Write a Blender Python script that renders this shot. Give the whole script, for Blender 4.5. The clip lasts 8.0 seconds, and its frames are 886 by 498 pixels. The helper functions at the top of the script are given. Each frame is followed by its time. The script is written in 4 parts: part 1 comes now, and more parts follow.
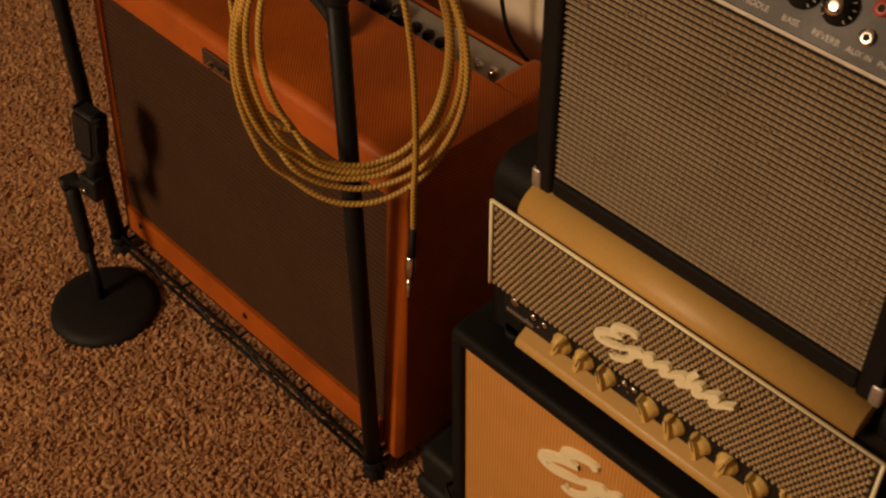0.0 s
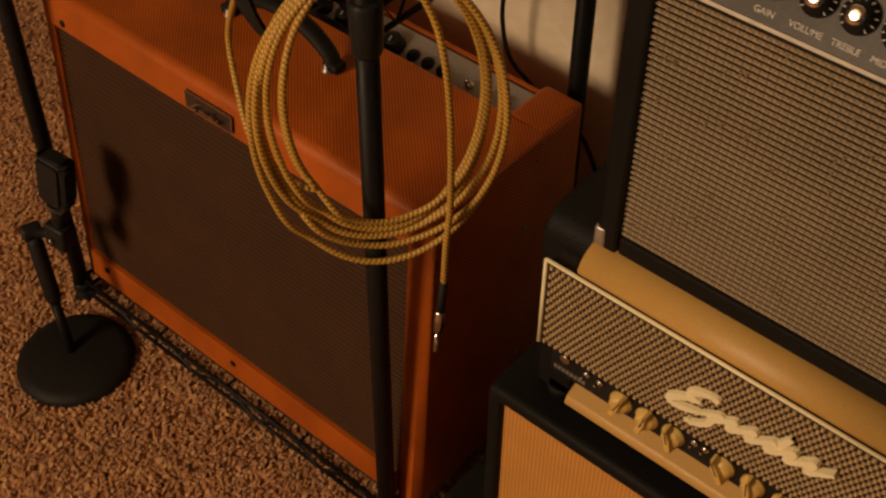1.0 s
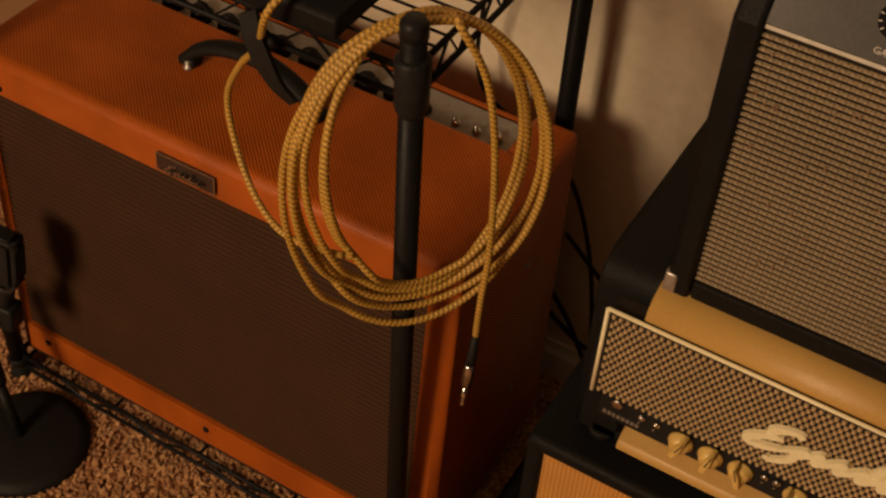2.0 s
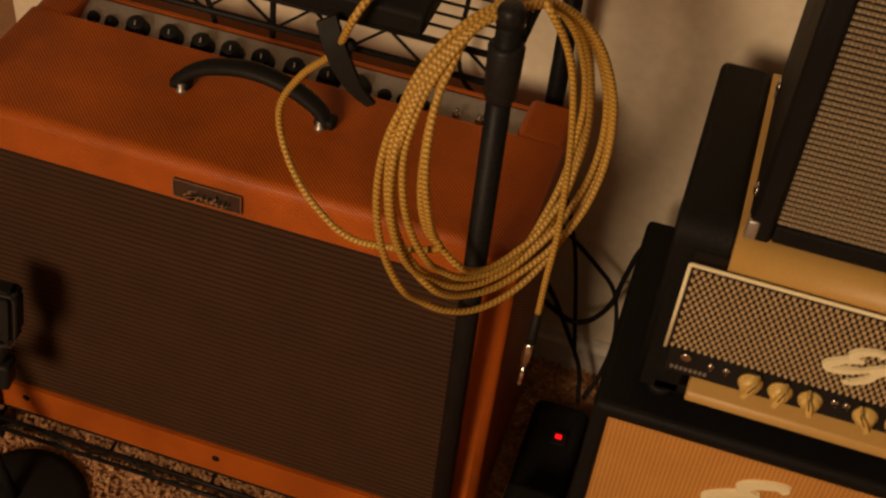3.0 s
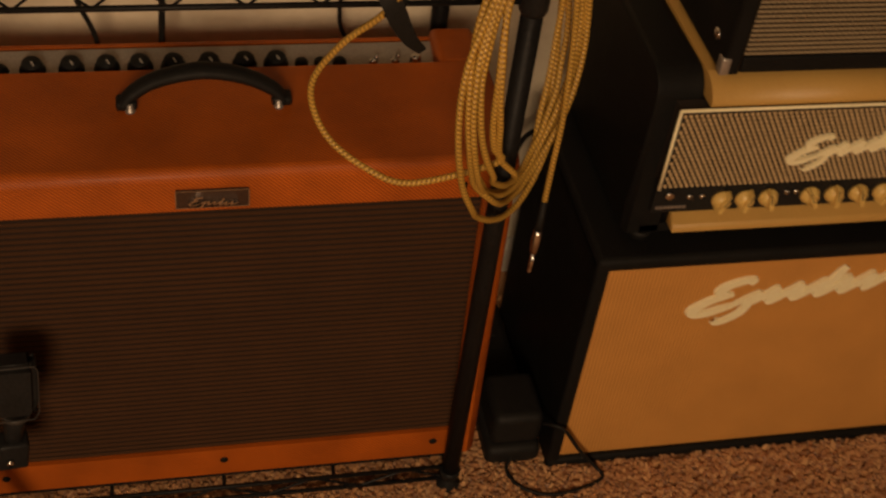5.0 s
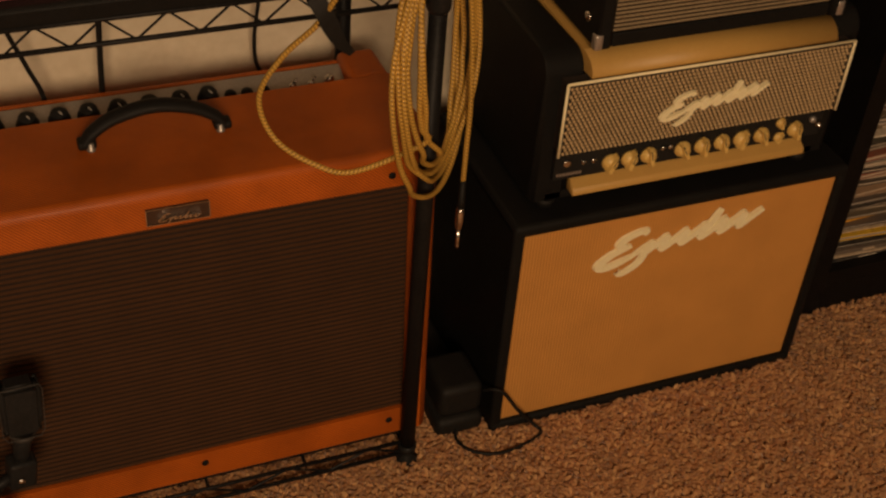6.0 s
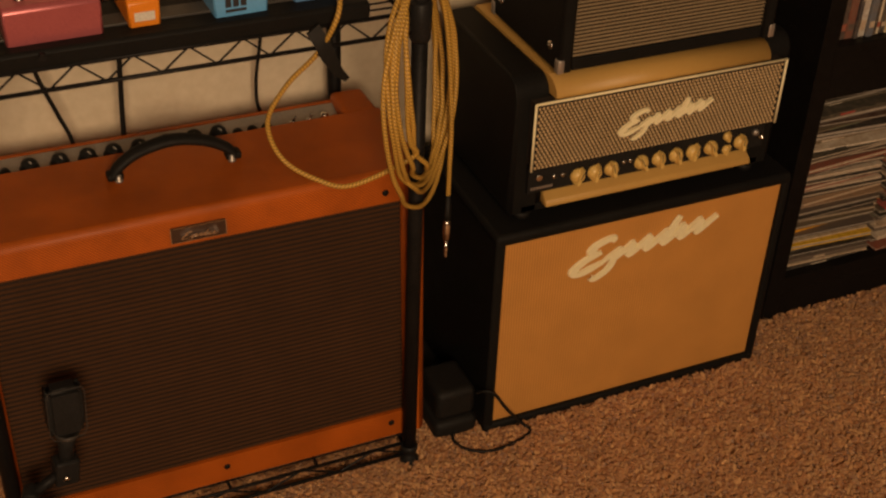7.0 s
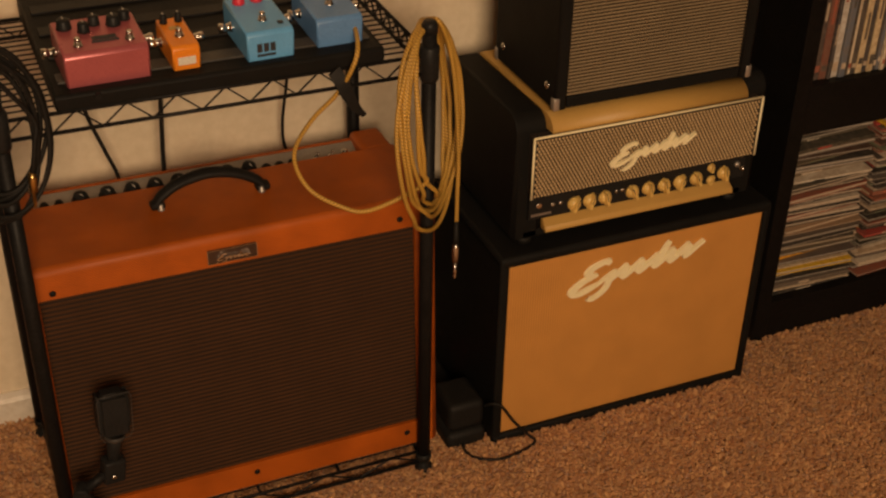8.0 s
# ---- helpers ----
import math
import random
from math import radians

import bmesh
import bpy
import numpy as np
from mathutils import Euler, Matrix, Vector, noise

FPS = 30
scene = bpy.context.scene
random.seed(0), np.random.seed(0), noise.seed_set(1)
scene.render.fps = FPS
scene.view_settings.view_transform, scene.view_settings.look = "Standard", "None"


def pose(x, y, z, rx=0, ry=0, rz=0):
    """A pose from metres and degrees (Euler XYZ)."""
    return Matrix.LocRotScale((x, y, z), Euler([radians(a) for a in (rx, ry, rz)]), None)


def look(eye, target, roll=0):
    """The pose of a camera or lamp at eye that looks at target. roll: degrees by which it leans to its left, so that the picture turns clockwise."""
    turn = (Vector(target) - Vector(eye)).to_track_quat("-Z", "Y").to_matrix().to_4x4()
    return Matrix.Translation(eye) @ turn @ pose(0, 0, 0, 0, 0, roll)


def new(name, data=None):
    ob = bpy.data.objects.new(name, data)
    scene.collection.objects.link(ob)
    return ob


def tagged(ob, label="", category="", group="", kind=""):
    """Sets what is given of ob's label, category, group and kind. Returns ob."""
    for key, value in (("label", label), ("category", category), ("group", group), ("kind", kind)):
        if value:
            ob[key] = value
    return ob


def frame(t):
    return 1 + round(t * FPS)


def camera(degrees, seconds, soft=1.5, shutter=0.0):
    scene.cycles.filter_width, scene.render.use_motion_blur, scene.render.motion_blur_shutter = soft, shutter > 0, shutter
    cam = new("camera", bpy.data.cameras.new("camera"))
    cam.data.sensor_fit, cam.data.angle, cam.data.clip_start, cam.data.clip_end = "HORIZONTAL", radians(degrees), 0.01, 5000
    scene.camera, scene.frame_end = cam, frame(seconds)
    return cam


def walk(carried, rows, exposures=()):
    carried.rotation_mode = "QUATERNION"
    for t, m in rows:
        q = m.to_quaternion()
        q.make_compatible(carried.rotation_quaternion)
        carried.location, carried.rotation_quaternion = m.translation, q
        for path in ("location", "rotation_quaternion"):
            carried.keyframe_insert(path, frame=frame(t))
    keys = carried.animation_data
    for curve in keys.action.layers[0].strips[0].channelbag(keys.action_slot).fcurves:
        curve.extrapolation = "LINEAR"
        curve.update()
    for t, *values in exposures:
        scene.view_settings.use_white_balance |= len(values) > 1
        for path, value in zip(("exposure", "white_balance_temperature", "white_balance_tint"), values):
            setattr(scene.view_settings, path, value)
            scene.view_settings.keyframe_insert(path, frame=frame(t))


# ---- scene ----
cam = camera(37.6, 8.0, 2.3, 0.45)
# drawing units to metres
K = 0.93
PATH = [
    (0, (1.385, -0.652, 1.417), (0.337, 0.33, 0.025), -0.8),
    (0.5, (1.29, -0.649, 1.418), (0.309, 0.368, 0.002), -0.4),
    (1, (1.189, -0.655, 1.418), (0.293, 0.412, -0.017), 0.6),
    (1.5, (1.09, -0.675, 1.416), (0.294, 0.463, -0.024), 1.7),
    (1.7, (1.044, -0.686, 1.415), (0.301, 0.486, -0.025), 2.4),
    (2.8, (0.769, -0.822, 1.405), (0.395, 0.545, -0.006), 7.1),
    (3, (0.725, -0.854, 1.399), (0.408, 0.535, -0.005), 6.8),
    (3.5, (0.65, -0.866, 1.394), (0.404, 0.519, -0.027), 5.1),
    (4, (0.534, -0.888, 1.393), (0.459, 0.507, -0.038), 5.9),
    (4.2, (0.47, -0.906, 1.402), (0.494, 0.49, -0.029), 6.5),
    (5.3, (0.142, -1.049, 1.405), (0.682, 0.343, 0.074), 8.1),
    (5.5, (0.1, -1.097, 1.41), (0.699, 0.302, 0.112), 7.3),
    (6, (0.067, -1.192, 1.443), (0.703, 0.222, 0.179), 4.9),
    (6.5, (0.013, -1.304, 1.449), (0.689, 0.15, 0.254), 3.3),
    (7, (-0.032, -1.403, 1.476), (0.656, 0.082, 0.327), 2.4),
    (7.5, (-0.065, -1.506, 1.507), (0.617, 0.013, 0.4), 1.6),
    (8, (-0.097, -1.587, 1.54), (0.582, -0.043, 0.465), 1.3),
]
walk(cam, [(t, look(Vector(eye), Vector(target), roll)) for t, eye, target, roll in PATH],
     exposures=[(0.0, 0.0), (1.5, 0.0), (3.0, -0.06), (3.5, -0.12), (4.2, -0.27), (5.5, -0.34), (6.5, -0.23), (7.5, -0.07), (8.0, -0.03)])

# ---- light ----
world = bpy.data.worlds.new("world")
scene.world = world
world.use_nodes = True
world.node_tree.nodes["Background"].inputs[0].default_value = (1.0, 0.72, 0.45, 1)
world.node_tree.nodes["Background"].inputs[1].default_value = 0.006


LAMP, AIM = (-0.3, -3.4, 2.12), (0.65, 0.0, 0.35)


def lamp(name, kind, at, target, power, colour, size):
    data = bpy.data.lights.new(name, kind)
    data.energy, data.color = power, colour
    data.shape, data.size = "DISK", size
    ob = new(name, data)
    ob.matrix_world = look(K * Vector(at), K * Vector(target))
    return ob


lamp("spot_lamp_light", "AREA", LAMP, AIM, 80, (1.0, 0.685, 0.412), 1.0)


# ---- materials ----
def mat(name, a, b=None, rough=0.6, metal=0.0, scale=40.0, fine=400.0, bump=0.15, depth=0.002, sheen=0.0, coat=0.0, spec=0.5):
    """Two-tone surface: a coarse and a fine noise mix a and b and press fine relief."""
    m = bpy.data.materials.new(name)
    m.use_nodes = True
    t = m.node_tree
    p = t.nodes["Principled BSDF"]
    b = b or tuple(c * 0.7 for c in a)
    co = t.nodes.new("ShaderNodeTexCoord")
    n1, n2 = t.nodes.new("ShaderNodeTexNoise"), t.nodes.new("ShaderNodeTexNoise")
    n1.inputs["Scale"].default_value, n2.inputs["Scale"].default_value = scale, fine
    n1.inputs["Detail"].default_value, n2.inputs["Detail"].default_value = 5, 2
    add = t.nodes.new("ShaderNodeMath")
    add.operation = "MULTIPLY_ADD"
    add.inputs[1].default_value = 0.5
    ramp = t.nodes.new("ShaderNodeValToRGB")
    ramp.color_ramp.elements[0].position, ramp.color_ramp.elements[1].position = 0.55, 0.95
    ramp.color_ramp.elements[0].color, ramp.color_ramp.elements[1].color = (*a, 1), (*b, 1)
    bm_ = t.nodes.new("ShaderNodeBump")
    bm_.inputs["Strength"].default_value, bm_.inputs["Distance"].default_value = bump, depth
    rr = t.nodes.new("ShaderNodeMapRange")
    rr.inputs[3].default_value, rr.inputs[4].default_value = max(0, rough - 0.1), min(1, rough + 0.12)
    L = t.links.new
    for n in (n1, n2):
        L(co.outputs["Object"], n.inputs["Vector"])
    L(n1.outputs[0], add.inputs[0])
    L(n2.outputs[0], add.inputs[2])
    L(add.outputs[0], ramp.inputs[0])
    L(ramp.outputs[0], p.inputs["Base Color"])
    L(n2.outputs[0], bm_.inputs["Height"])
    L(bm_.outputs[0], p.inputs["Normal"])
    L(n1.outputs[0], rr.inputs[0])
    L(rr.outputs[0], p.inputs["Roughness"])
    p.inputs["Metallic"].default_value = metal
    p.inputs["Sheen Weight"].default_value = sheen
    p.inputs["Specular IOR Level"].default_value = spec
    p.inputs["Coat Weight"].default_value = coat
    return m


def weave(name, a, b, px, py, kind="twill", rough=0.7, bump=0.3, mixing=0.9, metal=0.0, uv=False, coat=0.0, stain=0.3, sheen=0.0):
    """Woven cloth: threads at pitches px, py metres; twill crosses them on the slant, plain on the square, rib along one way."""
    m = bpy.data.materials.new(name)
    m.use_nodes = True
    t = m.node_tree
    p = t.nodes["Principled BSDF"]
    L = t.links.new

    def math_(op, x, y=None):
        n = t.nodes.new("ShaderNodeMath")
        n.operation = op
        for i, v in enumerate((x, y)):
            if v is None:
                continue
            if isinstance(v, (int, float)):
                n.inputs[i].default_value = v
            else:
                L(v, n.inputs[i])
        return n.outputs[0]

    co = t.nodes.new("ShaderNodeTexCoord")
    sep = t.nodes.new("ShaderNodeSeparateXYZ")
    L(co.outputs["UV" if uv else "Object"], sep.inputs[0])
    if uv:
        u, v = sep.outputs[0], sep.outputs[1]
    else:
        u, v = sep.outputs[0], math_("ADD", sep.outputs[2], sep.outputs[1])
    tau = 2 * math.pi
    if kind == "twill":
        s1 = math_("SINE", math_("ADD", math_("MULTIPLY", u, tau / px), math_("MULTIPLY", v, tau / py)))
        s2 = math_("SINE", math_("MULTIPLY", v, tau / py * 2.1))
        h = math_("ADD", math_("MULTIPLY", s1, 0.4), math_("ADD", math_("MULTIPLY", s2, 0.1), 0.5))
    elif kind == "column":
        s1 = math_("SINE", math_("MULTIPLY", u, tau / px))
        s2 = math_("SINE", math_("ADD", math_("MULTIPLY", v, tau / py), math_("MULTIPLY", u, math.pi / px)))
        h = math_("ADD", math_("ADD", math_("MULTIPLY", s1, 0.27), math_("MULTIPLY", s2, 0.22)), 0.5)
    elif kind == "braid":
        s1 = math_("SINE", math_("ADD", math_("MULTIPLY", u, tau / px), math_("MULTIPLY", v, tau * 2)))
        s2 = math_("SINE", math_("SUBTRACT", math_("MULTIPLY", u, tau / px), math_("MULTIPLY", v, tau * 4)))
        h = math_("ADD", math_("ADD", math_("MULTIPLY", s1, 0.36), math_("MULTIPLY", s2, 0.16)), 0.46)
    else:
        s1 = math_("SINE", math_("MULTIPLY", u, tau / px))
        s2 = math_("SINE", math_("MULTIPLY", v, tau / py))
        h = math_("ADD", math_("MULTIPLY", math_("MULTIPLY", s1, s2), 0.5), 0.5)
    no = t.nodes.new("ShaderNodeTexNoise")
    no.inputs["Scale"].default_value, no.inputs["Detail"].default_value = 14, 6
    L(co.outputs["Object"], no.inputs["Vector"])
    mix = t.nodes.new("ShaderNodeMix")
    mix.data_type = "RGBA"
    mix.inputs[6].default_value, mix.inputs[7].default_value = (*a, 1), (*b, 1)
    L(math_("MULTIPLY", h, mixing), mix.inputs[0])
    st = t.nodes.new("ShaderNodeMix")
    st.data_type, st.blend_type = "RGBA", "MULTIPLY"
    L(mix.outputs[2], st.inputs[6])
    ramp = t.nodes.new("ShaderNodeValToRGB")
    ramp.color_ramp.elements[0].position, ramp.color_ramp.elements[1].position = 0.3, 0.7
    ramp.color_ramp.elements[0].color, ramp.color_ramp.elements[1].color = (1 - stain, 1 - stain, 1 - stain, 1), (1, 1, 1, 1)
    L(no.outputs[0], ramp.inputs[0])
    L(ramp.outputs[0], st.inputs[7])
    st.inputs[0].default_value = 1
    L(st.outputs[2], p.inputs["Base Color"])
    bp = t.nodes.new("ShaderNodeBump")
    bp.inputs["Strength"].default_value, bp.inputs["Distance"].default_value = bump, 0.001
    L(h, bp.inputs["Height"])
    L(bp.outputs[0], p.inputs["Normal"])
    p.inputs["Roughness"].default_value, p.inputs["Metallic"].default_value = rough, metal
    p.inputs["Coat Weight"].default_value = coat
    p.inputs["Coat Roughness"].default_value = 0.25
    p.inputs["Sheen Weight"].default_value = sheen
    return m


def glow(name, colour, power):
    m = bpy.data.materials.new(name)
    m.use_nodes = True
    p = m.node_tree.nodes["Principled BSDF"]
    p.inputs["Base Color"].default_value = (*colour, 1)
    p.inputs["Emission Color"].default_value, p.inputs["Emission Strength"].default_value = (*colour, 1), power
    return m


M = {
    "wall": mat("wall_paint", (0.84, 0.73, 0.555), (0.76, 0.65, 0.475), 0.7, scale=3, fine=60, bump=0.15, depth=0.003),
    "ceiling": mat("toned_down_ceiling", (0.45, 0.41, 0.36), (0.4, 0.36, 0.31), 0.8, scale=3, fine=80),
    "white": mat("white_trim_paint", (0.78, 0.73, 0.64), (0.66, 0.6, 0.5), 0.45, scale=6, fine=90, bump=0.1),
    "carpet": mat("carpet_backing", (0.48, 0.235, 0.094), (0.55, 0.29, 0.125), 0.95, scale=60, fine=300, bump=0.6, depth=0.004, sheen=0.2),
    "tweed": weave("lacquered_tweed", (0.72, 0.168, 0.013), (0.24, 0.040, 0.004), 0.0048, 0.0048, "twill", rough=0.5, bump=0.45, coat=0.06, stain=0.34),
    "brown_grille": weave("brown_grille_cloth", (0.080, 0.0335, 0.0115), (0.052, 0.021, 0.0076), 0.004, 0.0042, "plain", rough=0.75, stain=0.2, sheen=0.0),
    "brown_groove": mat("grille_groove", (0.016, 0.008, 0.0045), None, 0.9),
    "tan_grille": weave("tan_cane_grille_cloth", (0.78, 0.39, 0.092), (0.44, 0.17, 0.031), 0.0046, 0.0034, "column", rough=0.75, bump=0.5, stain=0.12),
    "cream": mat("cream_plastic", (0.80, 0.56, 0.18), (0.66, 0.43, 0.12), 0.4, scale=20, fine=200, bump=0.05),
    "ivory": mat("ivory_plastic", (0.97, 0.90, 0.60), (0.92, 0.82, 0.52), 0.4, scale=20, fine=200, bump=0.05),
    "dark_wall": mat("dark_unseen_wall", (0.035, 0.02, 0.012), (0.02, 0.012, 0.008), 0.5, scale=6, fine=80),
    "cream_cord": mat("cream_grille_cord", (0.72, 0.53, 0.29), (0.56, 0.40, 0.2), 0.7, scale=60, fine=500),
    "tan_tolex": mat("tan_vinyl", (0.58, 0.36, 0.105), (0.53, 0.315, 0.088), 0.4, scale=25, fine=700, bump=0.3, depth=0.0012),
    "black_tolex": mat("black_vinyl", (0.009, 0.0088, 0.0085), (0.013, 0.0127, 0.0122), 0.5, scale=25, fine=420, bump=0.5, depth=0.0012, spec=0.09),
    "black_plastic": mat("black_plastic", (0.012, 0.012, 0.012), (0.02, 0.02, 0.02), 0.42, scale=20, fine=300, bump=0.08, spec=0.15),
    "black_metal": mat("black_coated_steel", (0.008, 0.008, 0.008), (0.015, 0.014, 0.014), 0.45, 0.0, scale=30, fine=250, bump=0.1, spec=0.13),
    "black_rubber": mat("black_rubber", (0.014, 0.013, 0.012), None, 0.6, scale=30, fine=200, spec=0.22),
    "black_wood": mat("black_brown_veneer", (0.005, 0.0046, 0.0043), (0.009, 0.0076, 0.007), 0.5, scale=12, fine=120, bump=0.12, spec=0.15),
    "chrome": mat("chrome", (0.75, 0.73, 0.70), (0.6, 0.57, 0.53), 0.22, 1.0, scale=30, fine=200, bump=0.03),
    "steel": mat("brushed_steel_panel", (0.50, 0.46, 0.42), (0.38, 0.35, 0.32), 0.42, 0.7, scale=20, fine=500, bump=0.05),
    "grey_panel": mat("grey_control_panel", (0.05, 0.045, 0.04), (0.036, 0.032, 0.029), 0.5, 0.0, scale=15, fine=300, bump=0.05),
    "silver_grille": weave("silver_grille_cloth", (0.44, 0.335, 0.2), (0.14, 0.1, 0.052), 0.0034, 0.006, "column", rough=0.55, bump=0.4, stain=0.2),
    "groove": mat("dark_grille_groove", (0.022, 0.014, 0.009), None, 0.9),
    "gold_braid": weave("gold_braided_sleeve", (0.78, 0.475, 0.085), (0.17, 0.075, 0.014), 0.0055, 1.0, "braid", rough=0.45, bump=0.6, uv=True, stain=0.2),
    "red_paint": mat("burgundy_metallic_paint", (0.46, 0.125, 0.14), (0.38, 0.095, 0.11), 0.3, 0.3, scale=30, fine=600, bump=0.05),
    "orange_paint": mat("orange_paint", (0.85, 0.28, 0.02), (0.75, 0.22, 0.015), 0.35, scale=30, fine=500, bump=0.05),
    "blue_paint": mat("sky_blue_paint", (0.14, 0.42, 0.78), (0.115, 0.35, 0.68), 0.35, scale=30, fine=500, bump=0.05),
    "slate_paint": mat("slate_blue_paint", (0.13, 0.29, 0.58), (0.10, 0.23, 0.48), 0.35, scale=30, fine=500, bump=0.05),
    "pink": mat("pink_red_print", (0.8, 0.04, 0.08), None, 0.4),
    "dark_print": mat("dark_print", (0.03, 0.03, 0.035), None, 0.5),
    "pale_print": mat("pale_print", (0.8, 0.76, 0.68), None, 0.5),
    "brass": mat("brass", (0.65, 0.45, 0.18), (0.5, 0.33, 0.12), 0.3, 1.0),
    "badge": mat("badge_plate", (0.05, 0.028, 0.02), (0.08, 0.045, 0.03), 0.35, 0.3),
    "red_jack": mat("red_socket_plastic", (0.5, 0.06, 0.03), None, 0.4),
    "led": glow("red_led", (1.0, 0.006, 0.006), 1.3),
}


M["brown_grille"].node_tree.nodes["Principled BSDF"].inputs["Specular IOR Level"].default_value = 0.2
M["tweed"].node_tree.nodes["Principled BSDF"].inputs["Specular IOR Level"].default_value = 0.3


# ---- building helpers ----
def thing(name, at, label, category, group="", kind=""):
    ob = new(name)
    ob.location = K * Vector(at)
    ob.empty_display_size = 0.05
    return tagged(ob, label, category, group, kind)


def shift(T, dx, dy, dz):
    T.location += K * Vector((dx, dy, dz))
    return T


def finish(name, bm, material, smooth):
    me = bpy.data.meshes.new(name)
    bmesh.ops.recalc_face_normals(bm, faces=bm.faces[:])
    for f in bm.faces:
        broad = min(e.calc_length() for e in f.edges) > 0.012 or (len(f.verts) > 4 and f.calc_area() > 4e-4)
        f.smooth = smooth and not broad
    bm.transform(Matrix.Scale(K, 4))
    bm.to_mesh(me)
    bm.free()
    me.materials.append(material)
    return me


def part(name, bm, material, parent=None, label="", smooth=False):
    """One mesh object, built in world metres, under a thing or a part."""
    ob = new(name, finish(name, bm, M[material] if isinstance(material, str) else material, smooth))
    if parent is not None:
        ob.parent = parent
        if parent.data is None:
            ob.matrix_parent_inverse = Matrix.Translation(-parent.location)
    return tagged(ob, label)


def box(x0, x1, y0, y1, z0, z1, bevel=0.0, seg=2, bm=None, m=None):
    own = bmesh.new()
    v = [own.verts.new((x, y, z)) for x in (x0, x1) for y in (y0, y1) for z in (z0, z1)]
    for f in ((0, 1, 3, 2), (4, 6, 7, 5), (0, 4, 5, 1), (2, 3, 7, 6), (0, 2, 6, 4), (1, 5, 7, 3)):
        own.faces.new([v[i] for i in f])
    if bevel:
        bmesh.ops.bevel(own, geom=own.edges[:], offset=bevel, segments=seg, affect="EDGES", profile=0.5)
    return join(own, bm, m)


def join(own, bm, m=None):
    if m is not None:
        own.transform(m)
    if bm is None:
        return own
    me = bpy.data.meshes.new("tmp")
    own.to_mesh(me)
    own.free()
    bm.from_mesh(me)
    bpy.data.meshes.remove(me)
    return bm


def prism(profile, x0, x1, bevel=0.0, bm=None, m=None, seg=2):
    """A (y, z) outline drawn out along x."""
    own = bmesh.new()
    a = [own.verts.new((x0, y, z)) for y, z in profile]
    b = [own.verts.new((x1, y, z)) for y, z in profile]
    own.faces.new(a)
    own.faces.new(b[::-1])
    for i in range(len(a)):
        j = (i + 1) % len(a)
        own.faces.new((a[i], b[i], b[j], a[j]))
    if bevel:
        caps = [e for e in own.edges if abs(e.verts[0].co.x - e.verts[1].co.x) < 1e-6]
        bmesh.ops.bevel(own, geom=caps, offset=bevel, segments=seg, affect="EDGES", profile=0.5)
    return join(own, bm, m)


def lathe(profile, at=(0, 0, 0), axis=(0, 0, 1), seg=20, bm=None):
    """Turned shape: (radius, height) outline about an axis."""
    own = bmesh.new()
    rings = []
    for r, h in profile:
        rings.append([own.verts.new((r * math.cos(2 * math.pi * k / seg), r * math.sin(2 * math.pi * k / seg), h)) for k in range(seg)])
    for p, q in zip(rings, rings[1:]):
        for k in range(seg):
            own.faces.new((p[k], p[(k + 1) % seg], q[(k + 1) % seg], q[k]))
    own.faces.new(rings[0][::-1])
    own.faces.new(rings[-1])
    turn = Vector((0, 0, 1)).rotation_difference(Vector(axis).normalized()).to_matrix().to_4x4()
    return join(own, bm, Matrix.Translation(at) @ turn)


def rod(p, q, r, seg=8, bm=None, r2=None):
    p, q = Vector(p), Vector(q)
    return lathe([(r, 0), (r if r2 is None else r2, (q - p).length)], p, q - p, seg, bm)


def smooth_path(pts, per=8):
    """Points on a smooth curve through pts."""
    P = [Vector(p) for p in pts]
    P = [P[0] * 2 - P[1]] + P + [P[-1] * 2 - P[-2]]
    out = []
    for i in range(1, len(P) - 2):
        a, b, c, d = P[i - 1:i + 3]
        for k in range(per):
            t = k / per
            out.append(0.5 * (2 * b + (c - a) * t + (2 * a - 5 * b + 4 * c - d) * t * t + (3 * b - a - 3 * c + d) * t ** 3))
    return out + [P[-2]]


def tube(pts, r, seg=8, bm=None):
    """A cable through pts, with UVs: metres along, turns round."""
    own = bmesh.new()
    uv = own.loops.layers.uv.new("UVMap")
    pts = [Vector(p) for p in pts]
    n = len(pts)
    side = None
    rings, at = [], []
    run = 0.0
    for i, p in enumerate(pts):
        d = (pts[min(i + 1, n - 1)] - pts[max(i - 1, 0)]).normalized()
        if side is None:
            side = d.orthogonal().normalized()
        side = (side - d * side.dot(d)).normalized()
        up = d.cross(side)
        if i:
            run += (p - pts[i - 1]).length
        at.append(run)
        rings.append([own.verts.new(p + r * (side * math.cos(2 * math.pi * k / seg) + up * math.sin(2 * math.pi * k / seg))) for k in range(seg)])
    for i in range(n - 1):
        for k in range(seg):
            f = own.faces.new((rings[i][k], rings[i][(k + 1) % seg], rings[i + 1][(k + 1) % seg], rings[i + 1][k]))
            for lp, (u, v) in zip(f.loops, ((at[i], k / seg), (at[i], (k + 1) / seg), (at[i + 1], (k + 1) / seg), (at[i + 1], k / seg))):
                lp[uv].uv = (u, v)
    own.faces.new(rings[0][::-1])
    own.faces.new(rings[-1])
    if bm is None:
        return own
    return join(own, bm)


